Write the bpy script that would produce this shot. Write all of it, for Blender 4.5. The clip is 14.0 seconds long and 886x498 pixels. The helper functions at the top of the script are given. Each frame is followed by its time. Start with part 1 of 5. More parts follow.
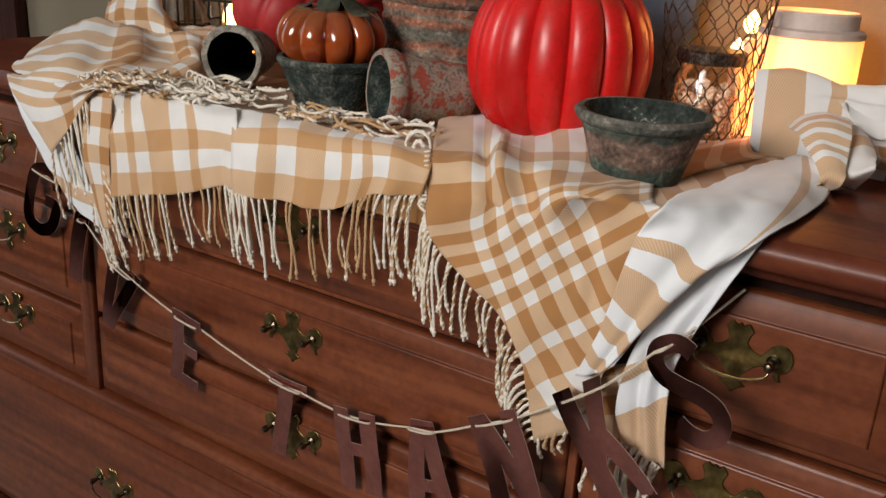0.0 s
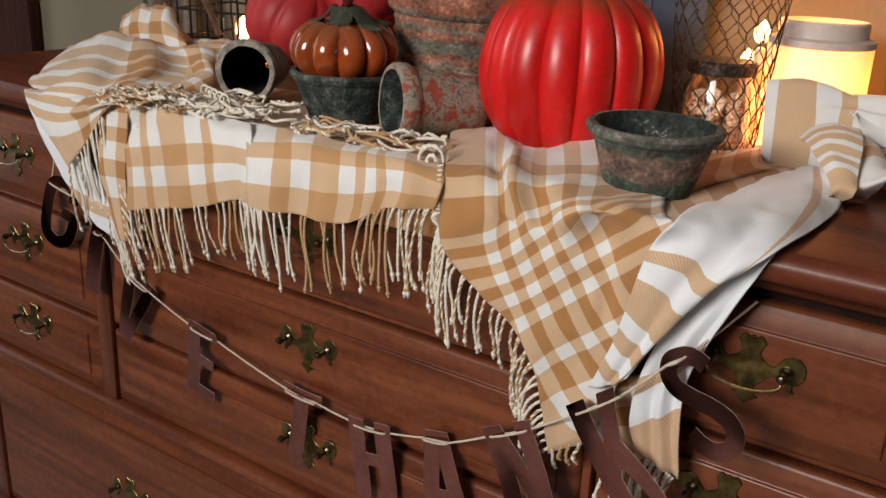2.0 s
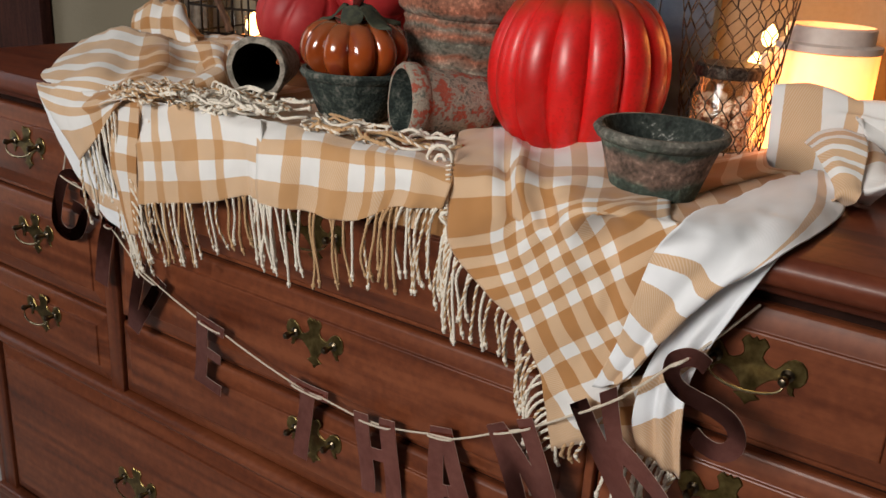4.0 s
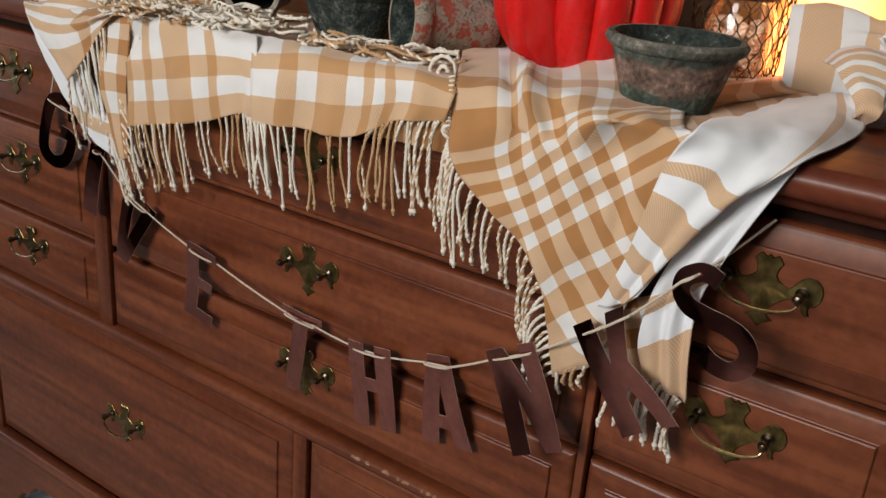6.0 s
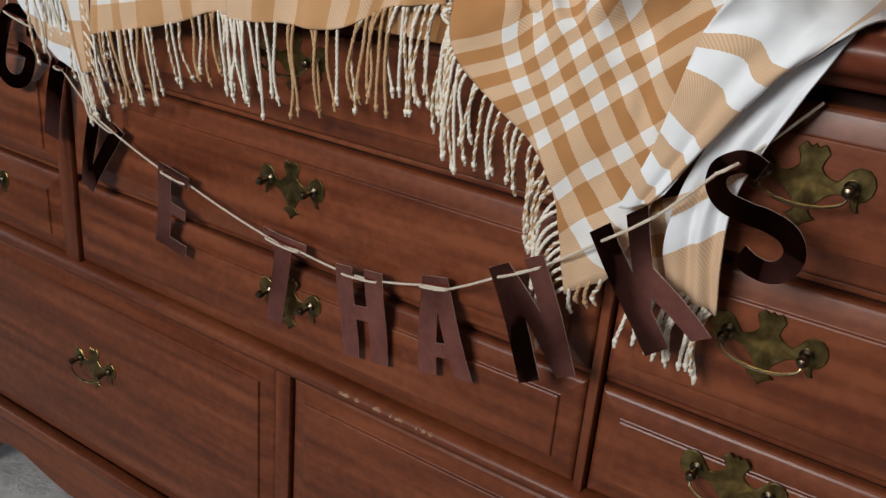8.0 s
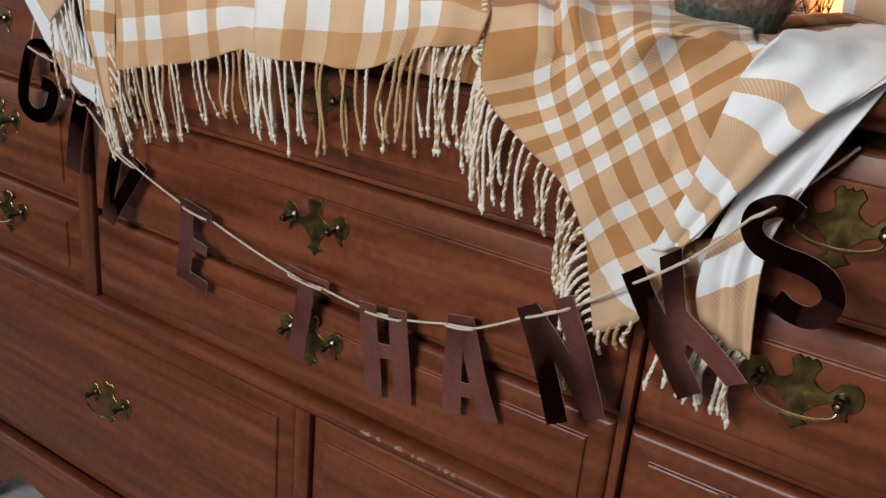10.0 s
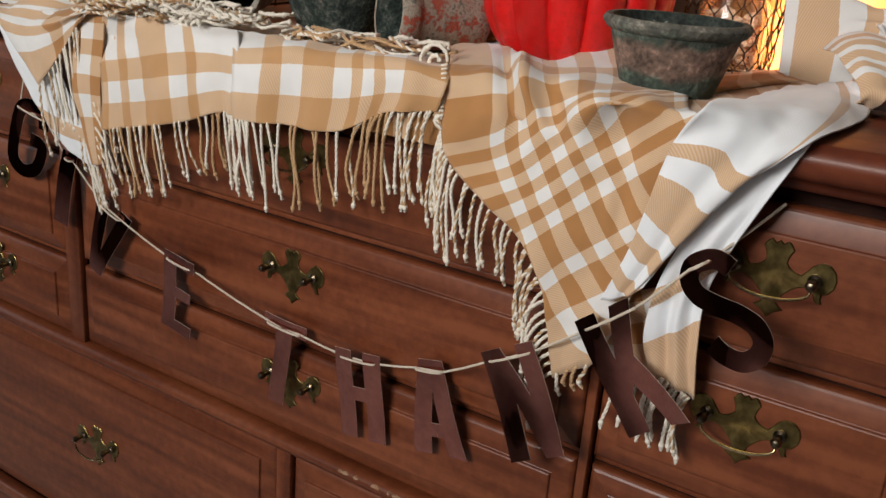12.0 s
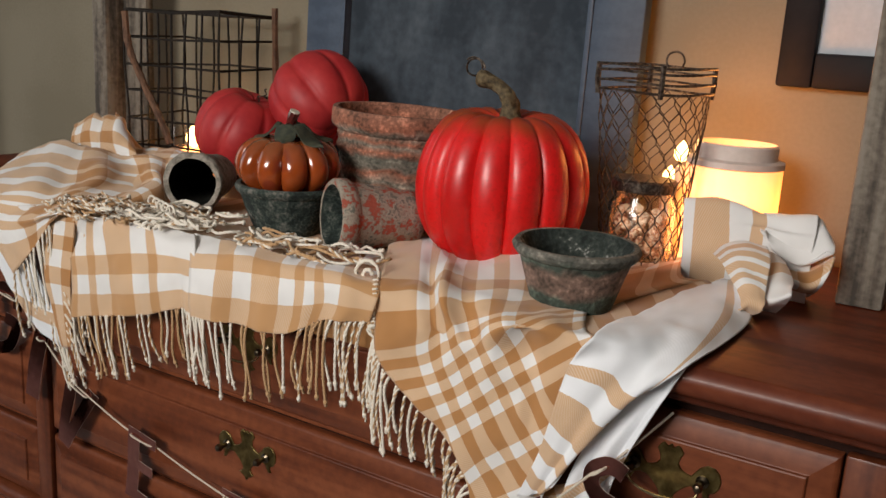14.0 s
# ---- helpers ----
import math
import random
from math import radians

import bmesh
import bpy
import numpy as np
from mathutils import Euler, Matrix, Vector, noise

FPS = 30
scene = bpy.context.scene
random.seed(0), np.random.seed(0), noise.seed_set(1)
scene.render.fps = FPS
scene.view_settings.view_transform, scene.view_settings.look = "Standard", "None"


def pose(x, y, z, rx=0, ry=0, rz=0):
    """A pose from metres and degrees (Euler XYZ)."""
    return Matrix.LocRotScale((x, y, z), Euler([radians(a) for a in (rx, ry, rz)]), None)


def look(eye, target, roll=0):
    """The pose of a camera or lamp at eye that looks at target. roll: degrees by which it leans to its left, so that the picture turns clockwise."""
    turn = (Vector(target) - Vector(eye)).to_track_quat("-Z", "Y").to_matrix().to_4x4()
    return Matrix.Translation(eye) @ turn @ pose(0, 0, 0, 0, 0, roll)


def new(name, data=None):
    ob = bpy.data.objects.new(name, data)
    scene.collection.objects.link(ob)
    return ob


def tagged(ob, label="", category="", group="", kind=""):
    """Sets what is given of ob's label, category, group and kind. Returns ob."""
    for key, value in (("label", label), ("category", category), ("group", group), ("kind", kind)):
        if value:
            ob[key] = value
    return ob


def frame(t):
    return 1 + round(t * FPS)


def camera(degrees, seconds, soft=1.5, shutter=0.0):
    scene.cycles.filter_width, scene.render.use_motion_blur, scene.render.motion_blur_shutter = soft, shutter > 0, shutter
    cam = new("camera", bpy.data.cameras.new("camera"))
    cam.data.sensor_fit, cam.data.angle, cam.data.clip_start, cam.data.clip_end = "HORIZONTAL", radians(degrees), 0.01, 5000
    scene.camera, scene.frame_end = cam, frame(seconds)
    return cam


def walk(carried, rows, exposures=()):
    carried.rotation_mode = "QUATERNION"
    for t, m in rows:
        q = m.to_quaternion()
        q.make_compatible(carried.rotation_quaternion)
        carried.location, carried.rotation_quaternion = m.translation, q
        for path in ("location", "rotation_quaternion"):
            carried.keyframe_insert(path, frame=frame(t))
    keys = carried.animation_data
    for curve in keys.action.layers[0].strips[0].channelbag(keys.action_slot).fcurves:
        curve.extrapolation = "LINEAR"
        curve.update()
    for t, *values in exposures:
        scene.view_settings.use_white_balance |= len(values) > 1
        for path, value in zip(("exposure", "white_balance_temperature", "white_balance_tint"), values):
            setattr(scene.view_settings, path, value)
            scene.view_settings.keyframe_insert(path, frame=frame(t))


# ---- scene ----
# The camera and its walk: seconds, place, yaw, pitch, roll.
cam = camera(52.41, 14.0)
ROWS = [
    (0.0, 0.7246, -0.7710, 1.1763, 33.20, -19.24, 3.32),
    (0.5, 0.7208, -0.7793, 1.1793, 33.54, -19.25, 3.22),
    (1.0, 0.7187, -0.7809, 1.1814, 33.69, -19.29, 3.16),
    (1.5, 0.7205, -0.7807, 1.1843, 33.99, -19.34, 2.84),
    (2.0, 0.7245, -0.7764, 1.1899, 33.95, -19.16, 2.64),
    (4.3, 0.7280, -0.7883, 1.1973, 34.12, -19.54, 3.48),
    (4.5, 0.7329, -0.7903, 1.1977, 33.75, -19.17, 3.76),
    (5.0, 0.7400, -0.7967, 1.2102, 33.16, -18.87, 3.52),
    (5.5, 0.7403, -0.7937, 1.1927, 33.07, -19.62, 4.30),
    (6.0, 0.7167, -0.7742, 1.1311, 33.74, -21.21, 4.60),
    (6.5, 0.6909, -0.7605, 1.0861, 32.74, -21.57, 5.26),
    (7.0, 0.6784, -0.7355, 1.0642, 32.11, -22.85, 4.57),
    (7.2, 0.6769, -0.7268, 1.0539, 32.02, -23.16, 4.66),
    (9.3, 0.6597, -0.7332, 1.0287, 32.55, -21.43, 5.71),
    (9.5, 0.6574, -0.7325, 1.0327, 32.69, -21.28, 5.47),
    (10.0, 0.6470, -0.7371, 1.0408, 32.60, -20.89, 5.29),
    (10.5, 0.6398, -0.7417, 1.0427, 32.65, -20.85, 5.21),
    (11.0, 0.6495, -0.7454, 1.0515, 32.78, -20.48, 5.11),
    (11.5, 0.6692, -0.7518, 1.0624, 32.61, -19.83, 4.66),
    (12.0, 0.6886, -0.7645, 1.0831, 32.03, -19.05, 4.50),
    (12.5, 0.7139, -0.7820, 1.1144, 31.82, -17.41, 4.98),
    (13.0, 0.7409, -0.7939, 1.1552, 31.68, -15.65, 4.56),
    (13.5, 0.7583, -0.8018, 1.1934, 31.63, -14.62, 3.91),
    (14.0, 0.7603, -0.7917, 1.2257, 31.36, -13.31, 3.44),
]
walk(cam, [(t, pose(x, y, z, 0, 0, yaw) @ pose(0, 0, 0, 90 + pitch) @ pose(0, 0, 0, 0, 0, roll)) for t, x, y, z, yaw, pitch, roll in ROWS],
     exposures=((0.0, -0.06, 6500, 10), (5.5, -0.06, 6500, 10), (7.0, -0.02, 6150, 8), (11.0, -0.02, 6150, 8), (12.5, -0.06, 6500, 10), (14.0, -0.06, 6500, 10)))

# World and large lights: daylight from two windows behind the viewer, candles on the dresser.
world = bpy.data.worlds.new("world")
scene.world = world
world.use_nodes = True
sky = world.node_tree.nodes.new("ShaderNodeTexSky")
sky.sky_type, sky.sun_disc, sky.sun_elevation, sky.sun_rotation = "NISHITA", False, radians(35), radians(200)
world.node_tree.links.new(sky.outputs[0], world.node_tree.nodes["Background"].inputs[0])
world.node_tree.nodes["Background"].inputs[1].default_value = 0.1


def lamp(name, m, kind, energy, colour, size=0.1, size_y=None, spread=180):
    data = bpy.data.lights.new(name, kind)
    data.energy, data.color = energy, colour
    if kind == "AREA":
        data.shape, data.size, data.size_y, data.spread = "RECTANGLE", size, size_y or size, radians(spread)
    else:
        data.shadow_soft_size = size
    ob = new(name, data)
    ob.matrix_world = m
    return tagged(ob, kind="structure")


lamp("window_light", look((-0.10, -2.74, 2.0), (0.22, 0.0, 1.15)), "AREA", 26, (1.0, 0.95, 0.89), 1.2, 0.8, 105)
lamp("side_window_light", pose(-2.15, -0.40, 1.25, 0, -90, 0), "AREA", 5, (1.0, 0.97, 0.92), 1.9, 0.9)

# ---- materials ----
def material(name, colours, rough=0.5, metal=0.0, scale=(8, 8, 8), fine=120.0, bump=0.15, bump_dist=0.001, patches=4.0, rough_var=0.12, sheen=0.0, coat=0.0, spec=0.5, stops=None, random=0.0, fine_amount=0.35):
    """Two scales of noise drive colour, roughness and relief."""
    m = bpy.data.materials.new(name)
    m.use_nodes = True
    nt, n, l = m.node_tree, m.node_tree.nodes, m.node_tree.links.new
    bsdf = n["Principled BSDF"]
    co = n.new("ShaderNodeTexCoord")
    mp = n.new("ShaderNodeMapping")
    mp.inputs["Scale"].default_value = scale
    l(co.outputs["Object"], mp.inputs[0])
    a = n.new("ShaderNodeTexNoise")
    a.inputs["Scale"].default_value, a.inputs["Detail"].default_value = patches, 5
    l(mp.outputs[0], a.inputs[0])
    b = n.new("ShaderNodeTexNoise")
    b.inputs["Scale"].default_value, b.inputs["Detail"].default_value = fine, 3
    l(co.outputs["Object"], b.inputs[0])
    mix = n.new("ShaderNodeMath")
    mix.operation = "MULTIPLY_ADD"
    l(b.outputs[0], mix.inputs[0])
    mix.inputs[1].default_value = fine_amount
    l(a.outputs[0], mix.inputs[2])
    sub = n.new("ShaderNodeMath")
    sub.operation = "ADD"
    l(mix.outputs[0], sub.inputs[0])
    sub.inputs[1].default_value = -0.5 * fine_amount
    if random:
        info = n.new("ShaderNodeObjectInfo")
        rnd = n.new("ShaderNodeMath")
        rnd.operation = "MULTIPLY_ADD"
        l(info.outputs["Random"], rnd.inputs[0])
        rnd.inputs[1].default_value = random
        l(sub.outputs[0], rnd.inputs[2])
        sub = rnd
    ramp = n.new("ShaderNodeValToRGB")
    stops = stops or [0.35 + 0.3 * i / max(1, len(colours) - 1) for i in range(len(colours))]
    while len(ramp.color_ramp.elements) < len(colours):
        ramp.color_ramp.elements.new(0.5)
    for e, s, c in zip(ramp.color_ramp.elements, stops, colours):
        e.position, e.color = s, (*c, 1)
    l(sub.outputs[0], ramp.inputs[0])
    l(ramp.outputs[0], bsdf.inputs["Base Color"])
    rr = n.new("ShaderNodeMath")
    rr.operation = "MULTIPLY_ADD"
    l(a.outputs[0], rr.inputs[0])
    rr.inputs[1].default_value, rr.inputs[2].default_value = rough_var, rough - rough_var / 2
    l(rr.outputs[0], bsdf.inputs["Roughness"])
    bsdf.inputs["Metallic"].default_value = metal
    bsdf.inputs["Sheen Weight"].default_value = sheen
    bsdf.inputs["Coat Weight"].default_value = coat
    bsdf.inputs["Coat Roughness"].default_value = 0.12
    bsdf.inputs["Specular IOR Level"].default_value = spec
    bp = n.new("ShaderNodeBump")
    bp.inputs["Strength"].default_value, bp.inputs["Distance"].default_value = bump, bump_dist
    l(sub.outputs[0], bp.inputs["Height"])
    l(bp.outputs[0], bsdf.inputs["Normal"])
    return m


def glow(name, colour, strength, base=(0.9, 0.85, 0.7)):
    m = bpy.data.materials.new(name)
    m.use_nodes = True
    b = m.node_tree.nodes["Principled BSDF"]
    b.inputs["Base Color"].default_value = (*base, 1)
    b.inputs["Roughness"].default_value = 0.5
    b.inputs["Emission Color"].default_value, b.inputs["Emission Strength"].default_value = (*colour, 1), strength
    return m


def clear_glass(name, tint=(1, 1, 1), rough=0.03):
    m = bpy.data.materials.new(name)
    m.use_nodes = True
    b = m.node_tree.nodes["Principled BSDF"]
    b.inputs["Base Color"].default_value = (*tint, 1)
    b.inputs["Roughness"].default_value = rough
    b.inputs["Transmission Weight"].default_value = 1.0
    b.inputs["IOR"].default_value = 1.45
    return m


WOOD = [(0.064, 0.0155, 0.0062), (0.114, 0.0285, 0.0105), (0.152, 0.0405, 0.0150), (0.205, 0.060, 0.0235)]
M_WOOD = material("cherry_wood", WOOD, 0.40, scale=(1.6, 14, 22), patches=2.2, fine=90, bump=0.10, bump_dist=0.0006, coat=0.03, spec=0.36, stops=[0.25, 0.43, 0.55, 0.7], random=0.06)
M_WOOD_UP = material("cherry_wood_upright", WOOD, 0.40, scale=(22, 14, 1.6), patches=2.2, fine=90, bump=0.10, bump_dist=0.0006, coat=0.03, spec=0.36, stops=[0.28, 0.45, 0.57, 0.72])
M_TOPWOOD = material("dark_cherry_top", [(0.075, 0.016, 0.007), (0.115, 0.026, 0.011), (0.15, 0.038, 0.016)], 0.40, scale=(1.5, 16, 16), patches=2.0, fine=100, bump=0.08, bump_dist=0.0005, coat=0.06, spec=0.25)
# Shade in the drawer gaps and under the top is in this near-black.
M_GAP_SHADE = material("gap_shade_wood", [(0.016, 0.006, 0.004), (0.03, 0.011, 0.007)], 0.8, spec=0.1)
M_BRASS = material("aged_brass", [(0.11, 0.08, 0.028), (0.18, 0.132, 0.05), (0.27, 0.205, 0.08)], 0.36, 1.0, scale=(30, 30, 30), patches=2.0, fine=200, bump=0.3, bump_dist=0.0008, rough_var=0.25)
M_BAIL = material("worn_bright_brass", [(0.34, 0.27, 0.14), (0.52, 0.43, 0.26)], 0.22, 1.0, scale=(60, 60, 60))
M_IRON = material("dark_post_metal", [(0.06, 0.045, 0.03), (0.16, 0.13, 0.09)], 0.3, 1.0, scale=(40, 40, 40))
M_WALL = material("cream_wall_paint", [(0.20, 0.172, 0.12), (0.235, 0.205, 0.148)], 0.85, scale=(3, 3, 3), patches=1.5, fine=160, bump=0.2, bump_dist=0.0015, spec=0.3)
# Walls out of view are darkened with this colour to cut bounced light.
M_LOW_BOUNCE = material("low_bounce_wall", [(0.075, 0.06, 0.05), (0.10, 0.08, 0.068)], 0.85, scale=(3, 3, 3), patches=1.5, fine=160, bump=0.2, bump_dist=0.0015, spec=0.3)
M_CEIL = material("white_ceiling_paint", [(0.72, 0.71, 0.69), (0.80, 0.79, 0.77)], 0.9)
M_FLOOR = material("grey_carpet", [(0.54, 0.525, 0.51), (0.64, 0.625, 0.61)], 0.95, scale=(9, 9, 9), fine=400, bump=0.9, bump_dist=0.006)
M_BOARD = material("grey_chalkboard", [(0.018, 0.027, 0.038), (0.040, 0.054, 0.070), (0.085, 0.105, 0.125)], 0.9, scale=(5, 3, 2.2), patches=2.2, fine=60, stops=[0.36, 0.52, 0.75])
M_BLUE = material("slate_blue_paint", [(0.035, 0.055, 0.09), (0.055, 0.082, 0.125)], 0.6, scale=(4, 4, 12), patches=3)
M_BLACK = material("black_frame_lacquer", [(0.005, 0.005, 0.007), (0.009, 0.008, 0.010)], 0.6, spec=0.15)
M_PAPER = material("pale_picture", [(0.36, 0.39, 0.43), (0.46, 0.49, 0.53)], 0.6, patches=1.2)
M_GREYWOOD = material("weathered_grey_wood", [(0.055, 0.045, 0.035), (0.14, 0.115, 0.09), (0.23, 0.2, 0.16)], 0.85, scale=(26, 26, 2.2), patches=2.2, fine=120, bump=0.7, bump_dist=0.003)
M_MOSS = material("mossy_dark_pot", [(0.010, 0.015, 0.013), (0.028, 0.042, 0.035), (0.07, 0.08, 0.068), (0.16, 0.155, 0.135)], 0.95, scale=(26, 26, 26), patches=2.0, fine=260, fine_amount=0.7, bump=0.9, bump_dist=0.002, stops=[0.34, 0.50, 0.60, 0.74])
M_MOULD = material("lichened_dark_inside", [(0.008, 0.011, 0.009), (0.022, 0.030, 0.025), (0.05, 0.058, 0.05), (0.42, 0.41, 0.38)], 0.95, scale=(20, 20, 20), patches=1.6, fine=190, fine_amount=0.8, bump=0.9, bump_dist=0.002, stops=[0.32, 0.48, 0.62, 0.76])
# The shade inside the lying pot's mouth is put into this near-black colour.
M_MOUTH_SHADE = material("mouth_shade_clay", [(0.005, 0.005, 0.004), (0.014, 0.014, 0.011)], 0.95, scale=(30, 30, 30), bump=0.5, bump_dist=0.001, spec=0.1)
M_POTPALE = material("pale_grey_clay_pot", [(0.14, 0.125, 0.10), (0.27, 0.24, 0.20), (0.38, 0.34, 0.285)], 0.95, scale=(26, 26, 26), patches=2.0, fine=260, fine_amount=0.6, bump=0.9, bump_dist=0.002)
M_POTPINK = material("flaking_red_clay_pot", [(0.34, 0.075, 0.045), (0.30, 0.11, 0.075), (0.26, 0.21, 0.165), (0.35, 0.30, 0.24), (0.14, 0.14, 0.115)], 0.95, scale=(30, 30, 30), patches=2.0, fine=220, fine_amount=0.7, bump=0.9, bump_dist=0.002, stops=[0.36, 0.42, 0.45, 0.58, 0.7])
M_PEACH = material("matte_pink_red_skin", [(0.36, 0.020, 0.024), (0.46, 0.034, 0.034)], 0.5, scale=(7, 7, 7), fine=90, bump=0.3, bump_dist=0.0015, spec=0.35)
M_STEM = material("dry_stem", [(0.035, 0.024, 0.010), (0.09, 0.062, 0.028), (0.15, 0.11, 0.055)], 0.8, scale=(40, 40, 40), bump=0.6, bump_dist=0.002)
M_REDSTEM = material("glazed_red_brown_stem", [(0.05, 0.008, 0.008), (0.12, 0.018, 0.014)], 0.25, scale=(40, 40, 40), coat=0.5)
M_LEAF = material("dark_green_felt_leaf", [(0.022, 0.028, 0.018), (0.055, 0.058, 0.034)], 0.8, scale=(30, 30, 30))
M_DARKWIRE = material("blackened_wire", [(0.010, 0.008, 0.007), (0.030, 0.022, 0.016)], 0.6, 0.5, scale=(50, 50, 50))
M_WIRE = material("rusty_wire", [(0.03, 0.023, 0.018), (0.075, 0.055, 0.042), (0.14, 0.115, 0.092)], 0.55, 0.7, scale=(50, 50, 50))
M_TWIG = material("brown_twig", [(0.075, 0.034, 0.018), (0.19, 0.095, 0.052)], 0.8, scale=(30, 30, 8), bump=0.6, bump_dist=0.002)
M_WAX = glow("lit_ivory_wax", (1.0, 0.29, 0.05), 3.0)


def uneven_glow(m, low, high, z0, z1):
    """Wax glows more strongly near the flame's pool than at its rim, with ribbed streaks."""
    n, l = m.node_tree.nodes, m.node_tree.links.new
    co = n.new("ShaderNodeTexCoord")
    mp = n.new("ShaderNodeMapping")
    mp.inputs["Scale"].default_value = (90, 90, 12)
    l(co.outputs["Object"], mp.inputs[0])
    nz = n.new("ShaderNodeTexNoise")
    nz.inputs["Scale"].default_value = 1.0
    l(mp.outputs[0], nz.inputs[0])
    sp = n.new("ShaderNodeSeparateXYZ")
    l(co.outputs["Object"], sp.inputs[0])
    add = n.new("ShaderNodeMath")
    add.operation = "MULTIPLY_ADD"
    l(nz.outputs[0], add.inputs[0])
    add.inputs[1].default_value = 0.05
    l(sp.outputs[2], add.inputs[2])
    mr = n.new("ShaderNodeMapRange")
    mr.inputs["From Min"].default_value, mr.inputs["From Max"].default_value = z0, z1
    mr.inputs["To Min"].default_value, mr.inputs["To Max"].default_value = low, high
    l(add.outputs[0], mr.inputs["Value"])
    l(mr.outputs[0], n["Principled BSDF"].inputs["Emission Strength"])


uneven_glow(M_WAX, 4.6, 1.5, 0.09, 0.165)
M_WAXRIM = material("ivory_wax", [(0.62, 0.55, 0.44), (0.74, 0.68, 0.57)], 0.45)
M_LID = material("white_glass_lid", [(0.58, 0.48, 0.43), (0.68, 0.58, 0.52)], 0.4)
M_FLAME = glow("flame", (1.0, 0.52, 0.16), 10.0)
M_GLASS = clear_glass("clear_glass")
M_COPPER = material("bronze_foil_card", [(0.36, 0.140, 0.120), (0.47, 0.200, 0.168)], 0.06, 1.0, scale=(4, 4, 4), bump=0.03, rough_var=0.05)
M_EDGE = material("pale_card_edge", [(0.62, 0.48, 0.42), (0.72, 0.56, 0.48)], 0.5)
M_STRING = material("cream_twine", [(0.5, 0.43, 0.34), (0.68, 0.6, 0.5)], 0.9, scale=(200, 200, 200), bump=0.5, bump_dist=0.001)
M_NUT = material("dried_petals", [(0.16, 0.05, 0.02), (0.38, 0.16, 0.07), (0.55, 0.38, 0.25)], 0.7, scale=(60, 60, 60), random=0.2)
M_RED_DARK = material("dark_brown_door", [(0.03, 0.01, 0.008), (0.06, 0.02, 0.014)], 0.75, scale=(20, 20, 2), spec=0.15)


def pumpkin_skin(name, body, shoulder, fleck, height, rough, coat, fleck_scale=260.0):
    """Skin whose colour turns towards the stem, with fine flecks."""
    m = material(name, [tuple(c * 0.8 for c in body), body, tuple(min(1, c * 1.15) for c in body)], rough, scale=(9, 9, 3), patches=2.0, fine=95, bump=0.22, bump_dist=0.002, coat=coat)
    n, l = m.node_tree.nodes, m.node_tree.links.new
    bsdf = n["Principled BSDF"]
    old = bsdf.inputs["Base Color"].links[0].from_socket
    co = n.new("ShaderNodeTexCoord")
    sp = n.new("ShaderNodeSeparateXYZ")
    l(co.outputs["Object"], sp.inputs[0])
    nz = n.new("ShaderNodeTexNoise")
    nz.inputs["Scale"].default_value = 22
    l(co.outputs["Object"], nz.inputs[0])
    add = n.new("ShaderNodeMath")
    add.operation = "MULTIPLY_ADD"
    l(nz.outputs[0], add.inputs[0])
    add.inputs[1].default_value = 0.05
    l(sp.outputs[2], add.inputs[2])
    mr = n.new("ShaderNodeMapRange")
    mr.inputs["From Min"].default_value, mr.inputs["From Max"].default_value = height[0], height[1]
    l(add.outputs[0], mr.inputs["Value"])
    mx = n.new("ShaderNodeMix")
    mx.data_type = "RGBA"
    l(mr.outputs[0], mx.inputs["Factor"])
    l(old, mx.inputs["A"])
    mx.inputs["B"].default_value = (*shoulder, 1)
    vz = n.new("ShaderNodeTexNoise")
    vz.inputs["Scale"].default_value, vz.inputs["Detail"].default_value = fleck_scale, 1
    l(co.outputs["Object"], vz.inputs[0])
    fr = n.new("ShaderNodeMapRange")
    fr.inputs["From Min"].default_value, fr.inputs["From Max"].default_value, fr.inputs["To Max"].default_value = 0.54, 0.68, 0.40
    l(vz.outputs[0], fr.inputs["Value"])
    m2 = n.new("ShaderNodeMix")
    m2.data_type = "RGBA"
    l(fr.outputs[0], m2.inputs["Factor"])
    l(mx.outputs["Result"], m2.inputs["A"])
    m2.inputs["B"].default_value = (*fleck, 1)
    l(m2.outputs["Result"], bsdf.inputs["Base Color"])
    return m


M_PUMPKIN = pumpkin_skin("red_orange_pumpkin_skin", (0.64, 0.010, 0.010), (0.13, 0.065, 0.010), (0.42, 0.016, 0.008), (0.182, 0.226), 0.38, 0.12, 230.0)
M_GLAZE = pumpkin_skin("glazed_orange_brown_skin", (0.31, 0.060, 0.012), (0.17, 0.06, 0.018), (0.13, 0.008, 0.018), (0.07, 0.12), 0.14, 0.7, 42.0)


